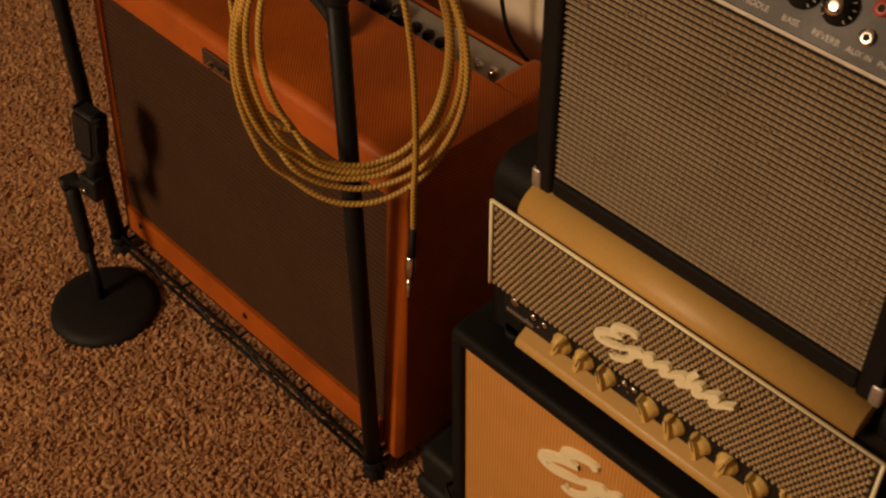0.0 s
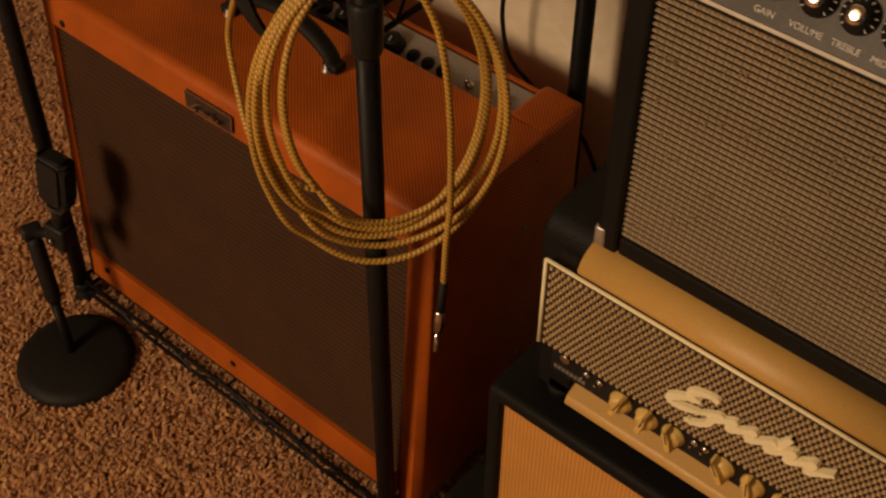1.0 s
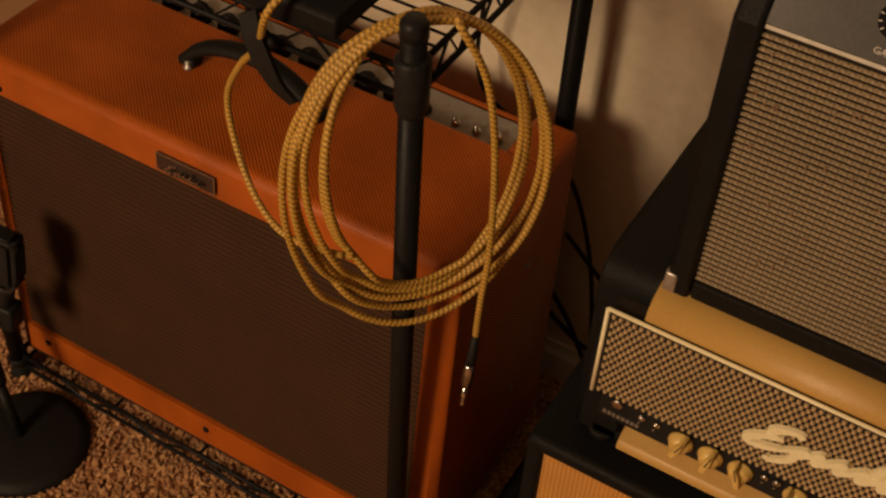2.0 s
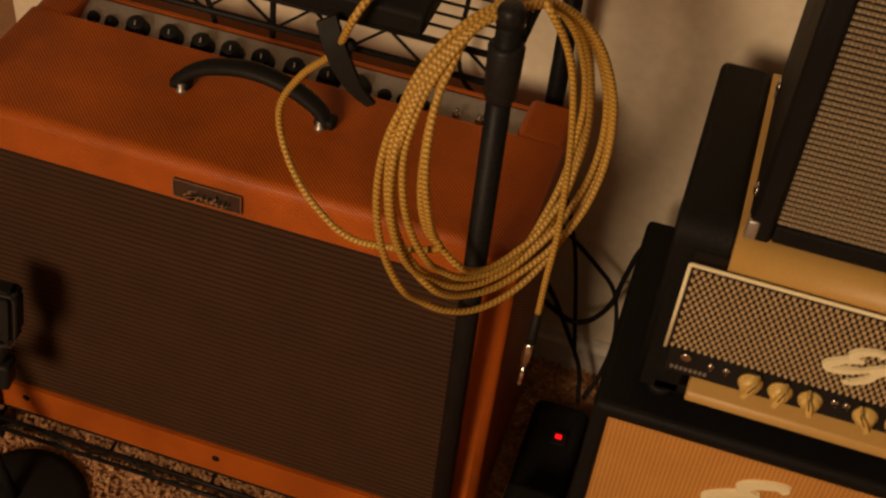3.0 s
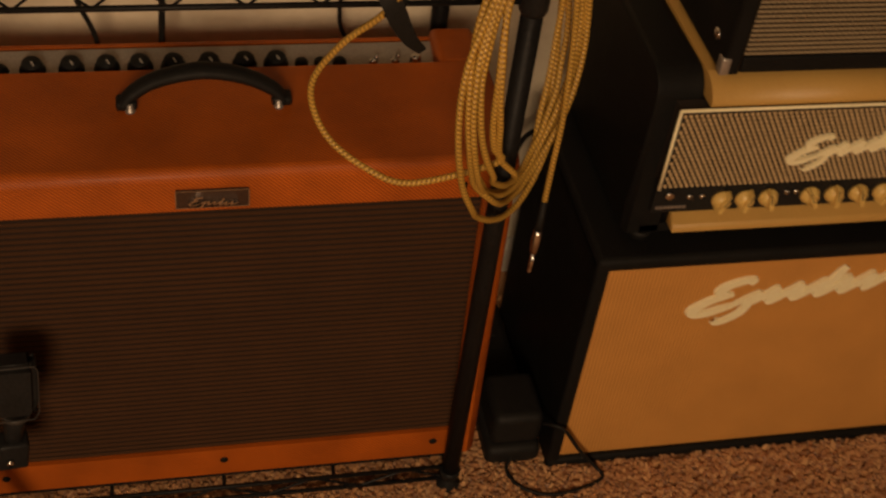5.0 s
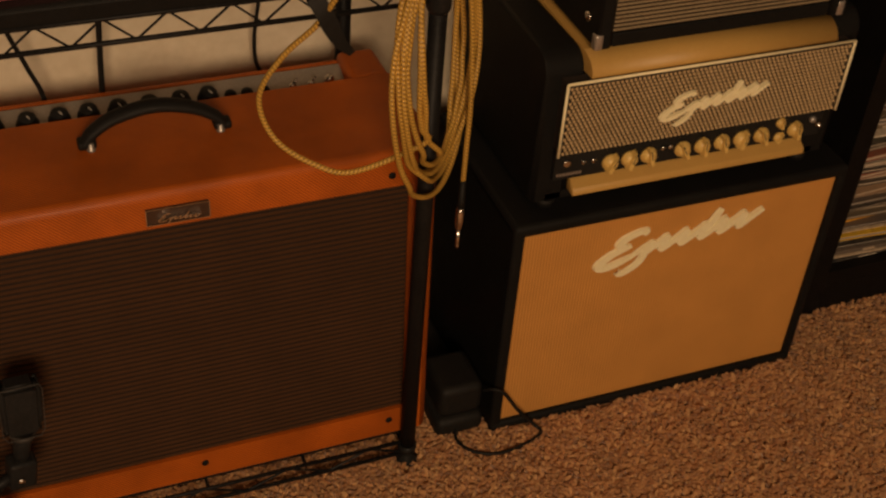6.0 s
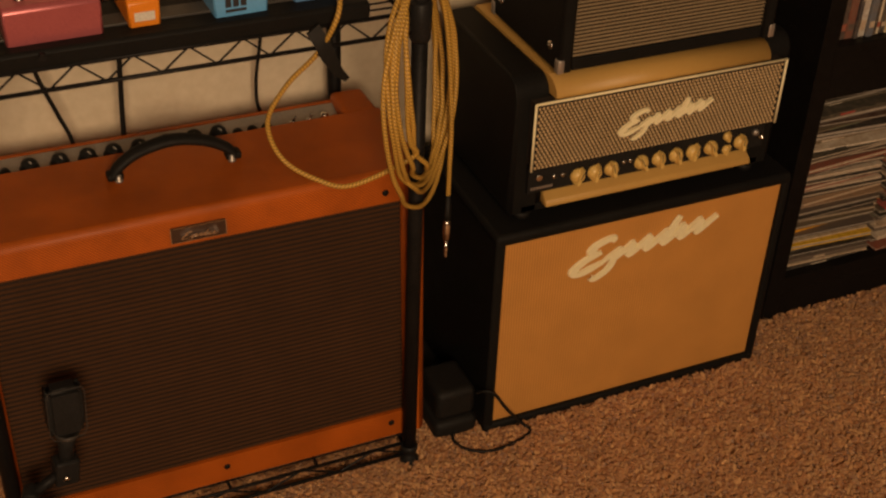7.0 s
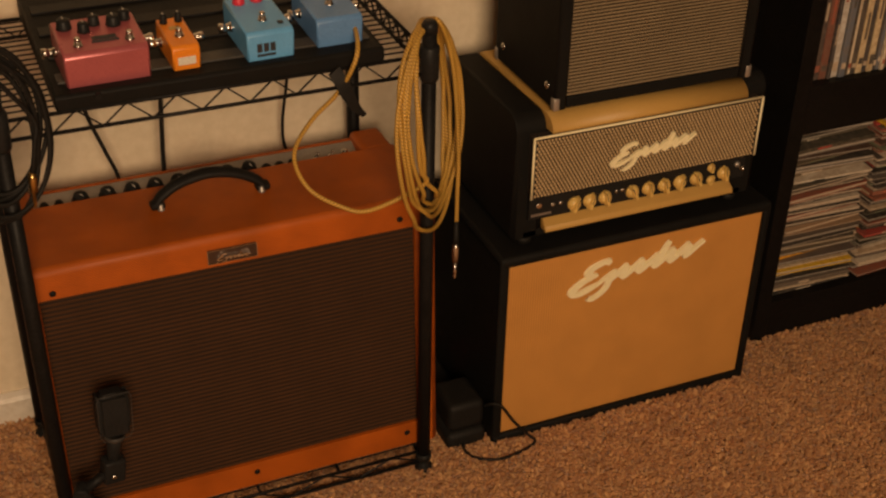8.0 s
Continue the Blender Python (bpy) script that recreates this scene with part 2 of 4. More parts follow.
def ribs(x0, x1, line, pitch, high, bm=None, wide=0.84):
    """Corded cloth: half-round cords along x, laid up the line from (y, z) to (y, z)."""
    (ya, za), (yb, zb) = line
    own = bmesh.new()
    length = math.hypot(yb - ya, zb - za)
    n = int(length / pitch)
    ty, tz = (yb - ya) / length, (zb - za) / length
    prof = []
    for i in range(n):
        for k, (f, hgt) in enumerate(((0.0, 0.0), (0.21 * wide, 0.75), (0.5 * wide, 1.0), (0.79 * wide, 0.75), (wide, 0.0))):
            d = (i + f) * length / n
            prof.append((ya + ty * d - tz * hgt * high, za + tz * d + ty * hgt * high))
    a = [own.verts.new((x0, y, z)) for y, z in prof]
    b = [own.verts.new((x1, y, z)) for y, z in prof]
    for i in range(len(prof) - 1):
        if i % 5 != 4:
            own.faces.new((a[i], a[i + 1], b[i + 1], b[i]))
    return join(own, bm)


def ribbon(pts, wide, thick, y, bm=None):
    """A flat raised stroke in the x-z plane, tapered at its ends."""
    own = bmesh.new()
    P = smooth_path([(x, 0, z) for x, z in pts], 6)
    n = len(P)
    rows = []
    for i, p in enumerate(P):
        d = (P[min(i + 1, n - 1)] - P[max(i - 1, 0)]).normalized()
        w = wide * (0.6 + 0.4 * min(1, 9 * i / n, 9 * (n - 1 - i) / n)) * (0.6 + 0.4 * abs(d.z))
        s = Vector((-d.z, 0, d.x)) * w / 2
        rows.append([own.verts.new((q.x, yy, q.z)) for q, yy in ((p - s, y), (p - s * 0.8, y - thick - 3e-5 * i), (p + s * 0.8, y - thick - 3e-5 * i), (p + s, y))])
    for p, q in zip(rows, rows[1:]):
        for k in range(3):
            own.faces.new((p[k], p[k + 1], q[k + 1], q[k]))
    return join(own, bm)


def script_logo(x0, x1, z0, rise, high, y):
    """A plain raised flourish: one large curl and a slanted wave, no letters."""
    bm = bmesh.new()
    W = x1 - x0
    S = lambda u, v: (x0 + u * W + v * high * 0.55, z0 + u * rise + v * high)
    w = high * 0.31
    ribbon([S(0.20, 0.84), S(0.15, 0.98), S(0.06, 0.88), S(0.05, 0.68), S(0.13, 0.55)], w, 0.004, y, bm)
    ribbon([S(0.14, 0.57), S(0.04, 0.45), S(-0.01, 0.18), S(0.06, 0.0), S(0.2, 0.16)], w, 0.004, y - 0.0004, bm)
    wave = [S(0.2, 0.14), S(0.235, 0.3), S(0.3, 0.46), S(0.27, 0.1)]
    for k in range(1, 6):
        u = 0.27 + 0.125 * k
        wave += [S(u - 0.045, 0.42), S(u - 0.02, 0.52), S(u, 0.1)]
    ribbon(wave + [S(0.96, 0.34), S(1.0, 0.5)], w * 0.78, 0.004, y - 0.0006, bm)
    ribbon([S(0.28, 0.3), S(0.29, -0.15), S(0.22, -0.38), S(0.17, -0.25)], w * 0.8, 0.004, y - 0.0011, bm)
    ribbon([S(0.66, 0.95), S(0.655, 0.5), S(0.66, 0.1)], w * 0.8, 0.004, y - 0.0014, bm)
    return bm


def words(text, size, m, parent, material="pale_print", name="lettering"):
    cu = bpy.data.curves.new("txt", "FONT")
    cu.body, cu.size, cu.align_x, cu.extrude = text, size, "CENTER", 0.0002
    tmp = new("txt", cu)
    bpy.context.view_layer.update()
    me = bpy.data.meshes.new_from_object(tmp.evaluated_get(bpy.context.evaluated_depsgraph_get()))
    bpy.data.objects.remove(tmp)
    bm = bmesh.new()
    bm.from_mesh(me)
    bm.transform(m)
    return part(name, bm, material, parent)


# ---- setting ----
WALL_Y = 0.41


def structure(name, bm, material, label, category, parent=None, smooth=False):
    return tagged(part(name, bm, material, parent, "", smooth), label, category, "", "structure")


structure("wall_north", box(-0.19, 2.9, WALL_Y, WALL_Y + 0.12, 0, 2.62, 0.004), "wall", "beige painted plaster wall behind the amplifiers", "wall")
# Walls out of view, darkened so less light bounces back onto the amplifiers.
structure("wall_east", box(2.9, 3.0, -4.9, WALL_Y + 0.12, 0, 2.62), "dark_wall", "unseen side wall, kept dark to cut bounced light", "wall")
structure("wall_south", box(-2.2, 3.0, -5.0, -4.9, 0, 2.62), "dark_wall", "unseen rear wall, kept dark to cut bounced light", "wall")
structure("wall_west", box(-2.3, -2.2, -5.0, 2.1, 0, 2.62), "dark_wall", "unseen wall across the opening, kept dark to cut bounced light", "wall")
structure("wall_hall", box(-2.2, 3.0, 2.0, 2.1, 0, 2.62), "wall", "plain beige wall of the space beyond", "wall")
# Never in view; its dull tone holds down light bounced from overhead.
structure("ceiling", box(-2.3, 3.0, -5.0, 2.1, 2.62, 2.7), "ceiling", "plain unseen ceiling, toned down to limit bounced light", "ceiling")
bb = [(WALL_Y, 0.0), (WALL_Y, 0.068), (WALL_Y - 0.005, 0.068), (WALL_Y - 0.008, 0.057), (WALL_Y - 0.013, 0.05), (WALL_Y - 0.014, 0.0)]
structure("baseboard", prism(bb, -0.19, 2.9), "white", "white painted wooden baseboard with a moulded top", "baseboard")


def carpet():
    """Cut-pile carpet: an uneven sheet and thousands of leaning tufts."""
    rng = np.random.default_rng(4)
    x = np.concatenate([[-2.2, -1.2], np.arange(-0.92, 2.01, 0.012), [2.9]])
    y = np.concatenate([[-4.9, -1.2], np.arange(-0.52, 0.40, 0.012), [0.9, 2.0]])
    X, Y = np.meshgrid(x, y)
    Z = rng.uniform(-0.004, 0.002, X.shape)
    V = np.stack([X.ravel(), Y.ravel(), Z.ravel()], 1)
    w, h = len(x), len(y)
    i = np.arange(w * h).reshape(h, w)
    F = np.stack([i[:-1, :-1], i[:-1, 1:], i[1:, 1:], i[1:, :-1]], -1).reshape(-1, 4)
    me = bpy.data.meshes.new("floor")
    me.from_pydata((K * V).tolist(), [], F.tolist())
    me.materials.append(M["carpet"])
    me.polygons.foreach_set("use_smooth", [True] * len(me.polygons))
    floor = new("floor", me)
    tagged(floor, "brown cut-pile carpet over the whole floor", "carpet", "", "structure")
    n = 110000
    px = rng.uniform(-0.9, 1.98, n)
    py = rng.uniform(-0.5, 0.39, n)
    keep = ~((py > 0.0) & (px > 0.76) & (px < 1.33)) & ~((px > 1.42) & (py > 0.1))
    px, py = px[keep], py[keep]
    n = len(px)
    lean = rng.normal(0, 0.010, (n, 2))
    tall = rng.uniform(0.006, 0.0105, n)
    r = rng.uniform(0.0034, 0.0062, n)
    a = rng.uniform(0, 6.28, n)
    pts = np.zeros((n, 6, 3))
    for k in range(3):
        ang = a + k * 2.094
        pts[:, k] = np.stack([px + r * np.cos(ang), py + r * np.sin(ang), np.full(n, -0.004)], 1)
        pts[:, 3 + k] = np.stack([px + lean[:, 0] + 0.55 * r * np.cos(ang), py + lean[:, 1] + 0.55 * r * np.sin(ang), tall], 1)
    base = (np.arange(n) * 6)[:, None]
    quads = np.concatenate([base + np.array([[k, (k + 1) % 3, 3 + (k + 1) % 3, 3 + k]]) for k in range(3)])
    tris = base + np.array([[3, 4, 5]])
    me = bpy.data.meshes.new("carpet_pile")
    me.from_pydata((K * pts).reshape(-1, 3).tolist(), [], quads.tolist() + tris.tolist())
    m = bpy.data.materials.new("carpet_yarn")
    m.use_nodes = True
    t = m.node_tree
    p = t.nodes["Principled BSDF"]
    g, ramp = t.nodes.new("ShaderNodeNewGeometry"), t.nodes.new("ShaderNodeValToRGB")
    ramp.color_ramp.elements[0].color, ramp.color_ramp.elements[1].color = (0.44, 0.19, 0.07, 1), (0.75, 0.43, 0.19, 1)
    e = ramp.color_ramp.elements.new(0.5)
    e.color = (0.60, 0.30, 0.122, 1)
    no, co, mx = t.nodes.new("ShaderNodeTexNoise"), t.nodes.new("ShaderNodeTexCoord"), t.nodes.new("ShaderNodeMix")
    no.inputs["Scale"].default_value = 22
    mx.data_type, mx.blend_type = "RGBA", "MULTIPLY"
    mx.inputs[0].default_value = 0.42
    t.links.new(co.outputs["Object"], no.inputs["Vector"])
    t.links.new(g.outputs["Random Per Island"], ramp.inputs[0])
    t.links.new(ramp.outputs[0], mx.inputs[6])
    t.links.new(no.outputs[0], mx.inputs[7])
    t.links.new(mx.outputs[2], p.inputs["Base Color"])
    p.inputs["Roughness"].default_value, p.inputs["Sheen Weight"].default_value = 0.95, 0.3
    me.materials.append(m)
    tagged(new("carpet_pile", me), "short leaning brown and tan yarn tufts of the carpet", "carpet", "", "stuff")


carpet()

sl = thing("spot_lamp", (-0.3, -3.45, 2.62), "wide white ceiling lamp aimed at the amplifiers", "lamp")
back = (Vector(LAMP) - Vector(AIM)).normalized()
part("ceiling_plate", lathe([(0.06, 2.6), (0.06, 2.62)], (-0.31, -3.5, 0), seg=24), "white", sl)
part("stem", rod((-0.31, -3.5, 2.6), Vector(LAMP) + back * 0.2, 0.01, 10), "white", sl)
part("shade", lathe([(0.51, 0.004), (0.49, 0.06), (0.3, 0.17), (0.03, 0.2)], Vector(LAMP) + back * 0.002, back, 32), "white", sl, "", True)


# ---- tweed combo amplifier ----
FX0, FX1, FZ0, FZ1, FB = -0.029, 0.645, 0.05, 0.556, 0.307


def front_y(z):
    return 0.002 + (z - 0.08) * 0.076


def screw(x, y, z, parent, axis=(0, -1, 0), r=0.0055, material="black_metal"):
    bm = lathe([(r, 0), (r * 0.95, 0.0012), (r * 0.6, 0.0024)], (x, y, z), axis, 12)
    return part("screw", bm, material, parent, "", True)


def knob(x, y, z, axis, parent, material="black_plastic", r=0.0105, high=0.014):
    a = Vector(axis).normalized()
    bm = lathe([(r * 1.18, 0), (r * 1.15, high * 0.18), (r, high * 0.25), (r * 0.9, high * 0.85), (r * 0.75, high)], (x, y, z), a, 16)
    return part("knob", bm, material, parent, "", True)


def combo():
    T = thing("combo_amplifier", (0.297, 0.15, FZ0), "orange lacquered tweed combo amplifier on the lower rack shelf", "guitar amplifier")

    def outline(d=0.0, r=0.013):
        zt = FZ1 - d
        f = [(front_y(FZ0) + d, FZ0), (front_y(zt - r) + d, zt - r)]
        for k in range(1, 7):
            a = math.radians(15 * k)
            f.append((front_y(zt - r) + d + r * (1 - math.cos(a)), zt - r + r * math.sin(a)))
        return f + [(FB - 0.012, zt), (FB, zt - 0.012), (FB, FZ0)]

    for x, w in ((FX0, 0.016), (FX1 - 0.038, 0.038)):
        part("side_panel", prism(outline(0.0015), x, x + w, 0.011 if w > 0.02 else 0.006, seg=4), "tweed", T, "", True)
    top = outline()[1:-3]
    under = [(0.229, FZ1), (0.229, FZ1 - 0.035), (0.215, FZ1 - 0.035), (0.215, FZ1 - 0.018), (front_y(0.51) + 0.03, FZ1 - 0.018), (front_y(0.51) + 0.02, 0.503), (front_y(0.503), 0.503)]
    part("top_panel", prism(top + under, FX0 - 0.001, FX1 + 0.001, 0.003, seg=2), "tweed", T, "", True)
    for xa, xb in ((FX0 + 0.001, 0.016), (0.586, FX1 - 0.001)):
        part("end_block", box(xa, xb, 0.2275, FB + 0.001, FZ1 - 0.034, FZ1 - 0.0005, 0.009, 3), "tweed", T, "", True)
    part("back_rail", prism([(0.297, FZ1 - 0.12), (0.297, FZ1 - 0.013), (FB - 0.004, FZ1 - 0.013), (FB - 0.004, FZ1 - 0.12)], FX0 + 0.024, FX1 - 0.024, 0.001), "tweed", T)
    part("back_panel", box(FX0 + 0.024, FX1 - 0.024, 0.293, 0.303, FZ0 + 0.02, FZ1 - 0.14), "tweed", T)
    part("bottom_panel", box(FX0 + 0.024, FX1 - 0.024, 0.02, 0.303, FZ0, FZ0 + 0.018), "tweed", T)
    lo = [(front_y(0.052), 0.053), (front_y(0.1), 0.1), (front_y(0.1) + 0.015, 0.1), (front_y(0.052) + 0.015, 0.053)]
    part("lower_trim", prism(lo, FX0 + 0.012, FX1 - 0.0375, 0.002), "tweed", T)
    part("grille_backing", prism([(front_y(0.095) + 0.008, 0.095), (front_y(0.5) + 0.008, 0.508), (front_y(0.5) + 0.016, 0.508), (front_y(0.095) + 0.016, 0.095)], FX0 + 0.016, FX1 - 0.036), "brown_groove", T)
    part("grille_cloth", ribs(FX0 + 0.016, FX1 - 0.038, ((front_y(0.1) + 0.0075, 0.1), (front_y(0.503) + 0.0075, 0.503)), 0.0082, 0.0026, None, 0.64), "brown_grille", T, "dark brown corded grille cloth", True)
    for x, z in ((0.02, 0.08), (0.298, 0.08), (0.583, 0.08), (0.009, 0.513), (0.581, 0.521)):
        screw(x, front_y(z), z, T)
    for y, z in ((0.2, 0.43), (0.2, 0.2)):
        screw(FX1, y, z, T, (1, 0, 0), 0.004, "steel")
    # badge
    y = front_y(0.522)
    bad = part("badge", prism([(y - 0.0035, 0.5105), (y - 0.003, 0.5335), (y + 0.002, 0.5335), (y + 0.001, 0.5105)], 0.2515, 0.3325, 0.001), "badge", T, "dark brown name plate with a chrome rim")
    rim = bmesh.new()
    for a, b in (((0.2515, 0.5105), (0.3325, 0.5105)), ((0.3325, 0.5105), (0.3325, 0.5335)), ((0.3325, 0.5335), (0.2515, 0.5335)), ((0.2515, 0.5335), (0.2515, 0.5105))):
        rod((a[0], front_y(a[1]) - 0.004, a[1]), (b[0], front_y(b[1]) - 0.004, b[1]), 0.0009, 6, rim)
    part("rim", rim, "chrome", bad)
    part("flourish", script_logo(0.266, 0.317, 0.517, 0.0, 0.0105, y - 0.0035), "chrome", bad)
    # control recess
    zc = FZ1 - 0.016
    pan = part("control_panel", prism([(0.231, zc - 0.012), (0.2905, zc + 0.004), (0.2905, zc + 0.001), (0.231, zc - 0.015)], 0.016, 0.586), "steel", T, "brushed metal control panel")
    ax = Vector((0, -0.26, 1)).normalized()

    def on(x, f=0.5):
        return (x, 0.231 + 0.0595 * f, zc - 0.012 + 0.016 * f)

    for x, r in ((0.034, 0.006), (0.058, 0.006)):
        part("jack", lathe([(r * 1.5, 0), (r * 1.4, 0.003), (r, 0.003), (r, 0.008)], on(x), ax, 12), "black_plastic", pan, "", True)
    for x in (0.094, 0.139, 0.181, 0.22, 0.26, 0.303, 0.346, 0.385):
        k = knob(*on(x), ax, pan, r=0.0135, high=0.016)
        part("pointer", rod(Vector(on(x)) + ax * 0.0172, Vector(on(x)) + ax * 0.0172 + Vector((0.003, -0.008, 0)), 0.0008, 5), "pale_print", k)
    for x in (0.417, 0.441, 0.465):
        part("input_jack", lathe([(0.009, 0), (0.0085, 0.003), (0.006, 0.0034), (0.0058, 0.006)], on(x), ax, 14), "black_plastic", pan, "", True)
    for x in (0.508, 0.536):
        b = part("toggle_switch", lathe([(0.006, 0), (0.006, 0.003), (0.0035, 0.004), (0.003, 0.006)], on(x), ax, 10), "chrome", pan, "", True)
        part("lever", rod(Vector(on(x)) + ax * 0.005, Vector(on(x)) + ax * 0.016 + Vector((0.002, -0.005, 0)), 0.0015, 8, None, 0.0026), "chrome", b, "", True)
    part("pilot_lamp", lathe([(0.008, 0), (0.008, 0.004), (0.006, 0.009), (0.003, 0.011)], on(0.562), ax, 12), "chrome", pan, "", True)
    # handle
    pts = smooth_path([(0.198, 0.158, FZ1 + 0.006), (0.212, 0.161, FZ1 + 0.02), (0.241, 0.163, FZ1 + 0.036), (0.29, 0.163, FZ1 + 0.046), (0.337, 0.163, FZ1 + 0.037), (0.37, 0.161, FZ1 + 0.02), (0.383, 0.158, FZ1 + 0.006)], 8)
    hb = bmesh.new()
    rows = []
    for i, p in enumerate(pts):
        d = (pts[min(i + 1, len(pts) - 1)] - pts[max(i - 1, 0)]).normalized()
        n = Vector((-d.z, 0, d.x))
        f = abs(i / (len(pts) - 1) - 0.5) * 2
        w, h = 0.0135 - 0.002 * f, 0.0085 - 0.002 * f ** 3
        rows.append([hb.verts.new(p + Vector((0, w * math.cos(k * math.pi / 5), 0)) + n * h * math.sin(k * math.pi / 5)) for k in range(10)])
    for p, q in zip(rows, rows[1:]):
        for k in range(10):
            hb.faces.new((p[k], p[(k + 1) % 10], q[(k + 1) % 10], q[k]))
    hb.faces.new(rows[0][::-1])
    hb.faces.new(rows[-1])
    hd = part("handle", hb, "black_rubber", T, "black moulded strap handle with metal end caps", True)
    for x, s in ((0.203, -1), (0.381, 1)):
        part("handle_cap", box(x - 0.012, x + 0.012, 0.149, 0.17, FZ1, FZ1 + 0.012, 0.004, 3), "black_rubber", hd, "", True)
        part("handle_bolt", lathe([(0.0062, 0), (0.006, 0.003), (0.0042, 0.004), (0.0042, 0.009), (0.0025, 0.011)], (x - s * 0.004, 0.150, FZ1), (0, 0, 1), 10), "steel", hd, "", True)
    return T


combo()


# ---- wire rack ----
RX0, RX1, RY0, RY1 = -0.029, 0.6085, -0.017, 0.342


def rack():
    T = thing("wire_rack", (0.29, 0.14, 0), "black steel wire shelving rack with two shelves", "shelving rack")
    for x in (RX0, RX1):
        for y in (RY0, RY1):
            bm = lathe([(0.0117, 0.03), (0.0117, 0.882)], (x, y, 0), seg=20)
            p = part("post", bm, "black_metal", T, "", True)
            part("collar", lathe([(0.013, 0.795), (0.0152, 0.8), (0.0165, 0.851), (0.0135, 0.855)], (x, y, 0), seg=18), "black_plastic", p, "", True)
            part("post_cap", lathe([(0.0128, 0.875), (0.0128, 0.888), (0.009, 0.894)], (x, y, 0), seg=16), "black_plastic", p, "", True)
            part("foot", lathe([(0.016, 0.0), (0.017, 0.008), (0.009, 0.016), (0.009, 0.026), (0.0145, 0.028), (0.0145, 0.04)], (x, y, 0), seg=16), "black_plastic", p, "", True)
    for z, drop, name in ((0.045, 0.026, "lower_shelf"), (0.838, 0.03, "upper_shelf")):
        sh = part(name, rod((RX0, RY0, z), (RX1, RY0, z), 0.0032, 8), "black_metal", T, "", True)
        for zz in (z, z - drop):
            for a, b in (((RX0, RY0), (RX1, RY0)), ((RX0, RY1), (RX1, RY1)), ((RX0, RY0), (RX0, RY1)), ((RX1, RY0), (RX1, RY1))):
                if not (zz == z and a[1] == b[1] == RY0):
                    part("rail", rod((*a, zz), (*b, zz), 0.0032, 8), "black_metal", sh, "", True)
        n = 9 if z > 0.5 else 5
        for yy in (RY0, RY1):
            zz = [(RX0 + (RX1 - RX0) * i / (2 * n), yy, z if i % 2 else z - drop) for i in range(2 * n + 1)]
            part("truss", tube(zz, 0.0018, 6), "black_metal", sh)
        for xx in (RX0, RX1):
            zz = [(xx, RY0 + (RY1 - RY0) * i / 18, z if i % 2 else z - drop) for i in range(19)]
            part("truss", tube(zz, 0.0018, 6), "black_metal", sh)
        # wires run lengthwise, bearers front to back
        first = None
        for i in range(1, 19):
            y = RY0 + (RY1 - RY0) * i / 19
            if first is None:
                first = part("wire", rod((RX0, y, z + 0.0025), (RX1, y, z + 0.0025), 0.0016, 6), "black_metal", sh)
                y_first = y
            else:
                o = new("wire", first.data)
                o.parent, o.matrix_parent_inverse = sh, first.matrix_parent_inverse
                o.location.y = K * (y - y_first)
        for x in (0.15, 0.297, 0.445):
            part("bearer", rod((x, RY0, z - 0.001), (x, RY1, z - 0.001), 0.0026, 6), "black_metal", sh)
    return T


rack()


# ---- speaker cabinet, head, small combo ----
def speaker_cabinet():
    x0, x1, z1, yb = 0.756, 1.3245, 0.4205, 0.3
    T = thing("speaker_cabinet", ((x0 + x1) / 2, 0.14, 0), "black vinyl speaker cabinet with a tan cloth front standing on carpet", "speaker cabinet")
    b = 0.008
    part("top_panel", box(x0, x1, -0.012, yb, z1 - 0.022, z1, b, 3), "black_tolex", T, "", True)
    part("bottom_panel", box(x0, x1, -0.012, yb, 0.0, 0.019, 0.006, 3), "black_tolex", T, "", True)
    part("side_panel", box(x0, x0 + 0.0185, -0.011, yb - 0.001, 0.004, z1 - 0.006, 0.005, 3), "black_tolex", T, "", True)
    part("side_panel", box(x1 - 0.0155, x1, -0.011, yb - 0.001, 0.004, z1 - 0.006, 0.005, 3), "black_tolex", T, "", True)
    part("back_panel", box(x0 + 0.018, x1 - 0.018, yb - 0.02, yb - 0.008, 0.018, z1 - 0.02), "black_tolex", T)
    g = part("grille", box(x0 + 0.0175, x1 - 0.0145, -0.004, 0.012, 0.018, z1 - 0.0215, 0.003), "tan_grille", T, "tan woven cane-pattern grille cloth")
    part("flourish", script_logo(0.902, 1.165, 0.303, 0.034, 0.058, -0.004), "ivory", g, "raised cream script emblem")
    return shift(T, 0, 0.006, 0)


speaker_cabinet()


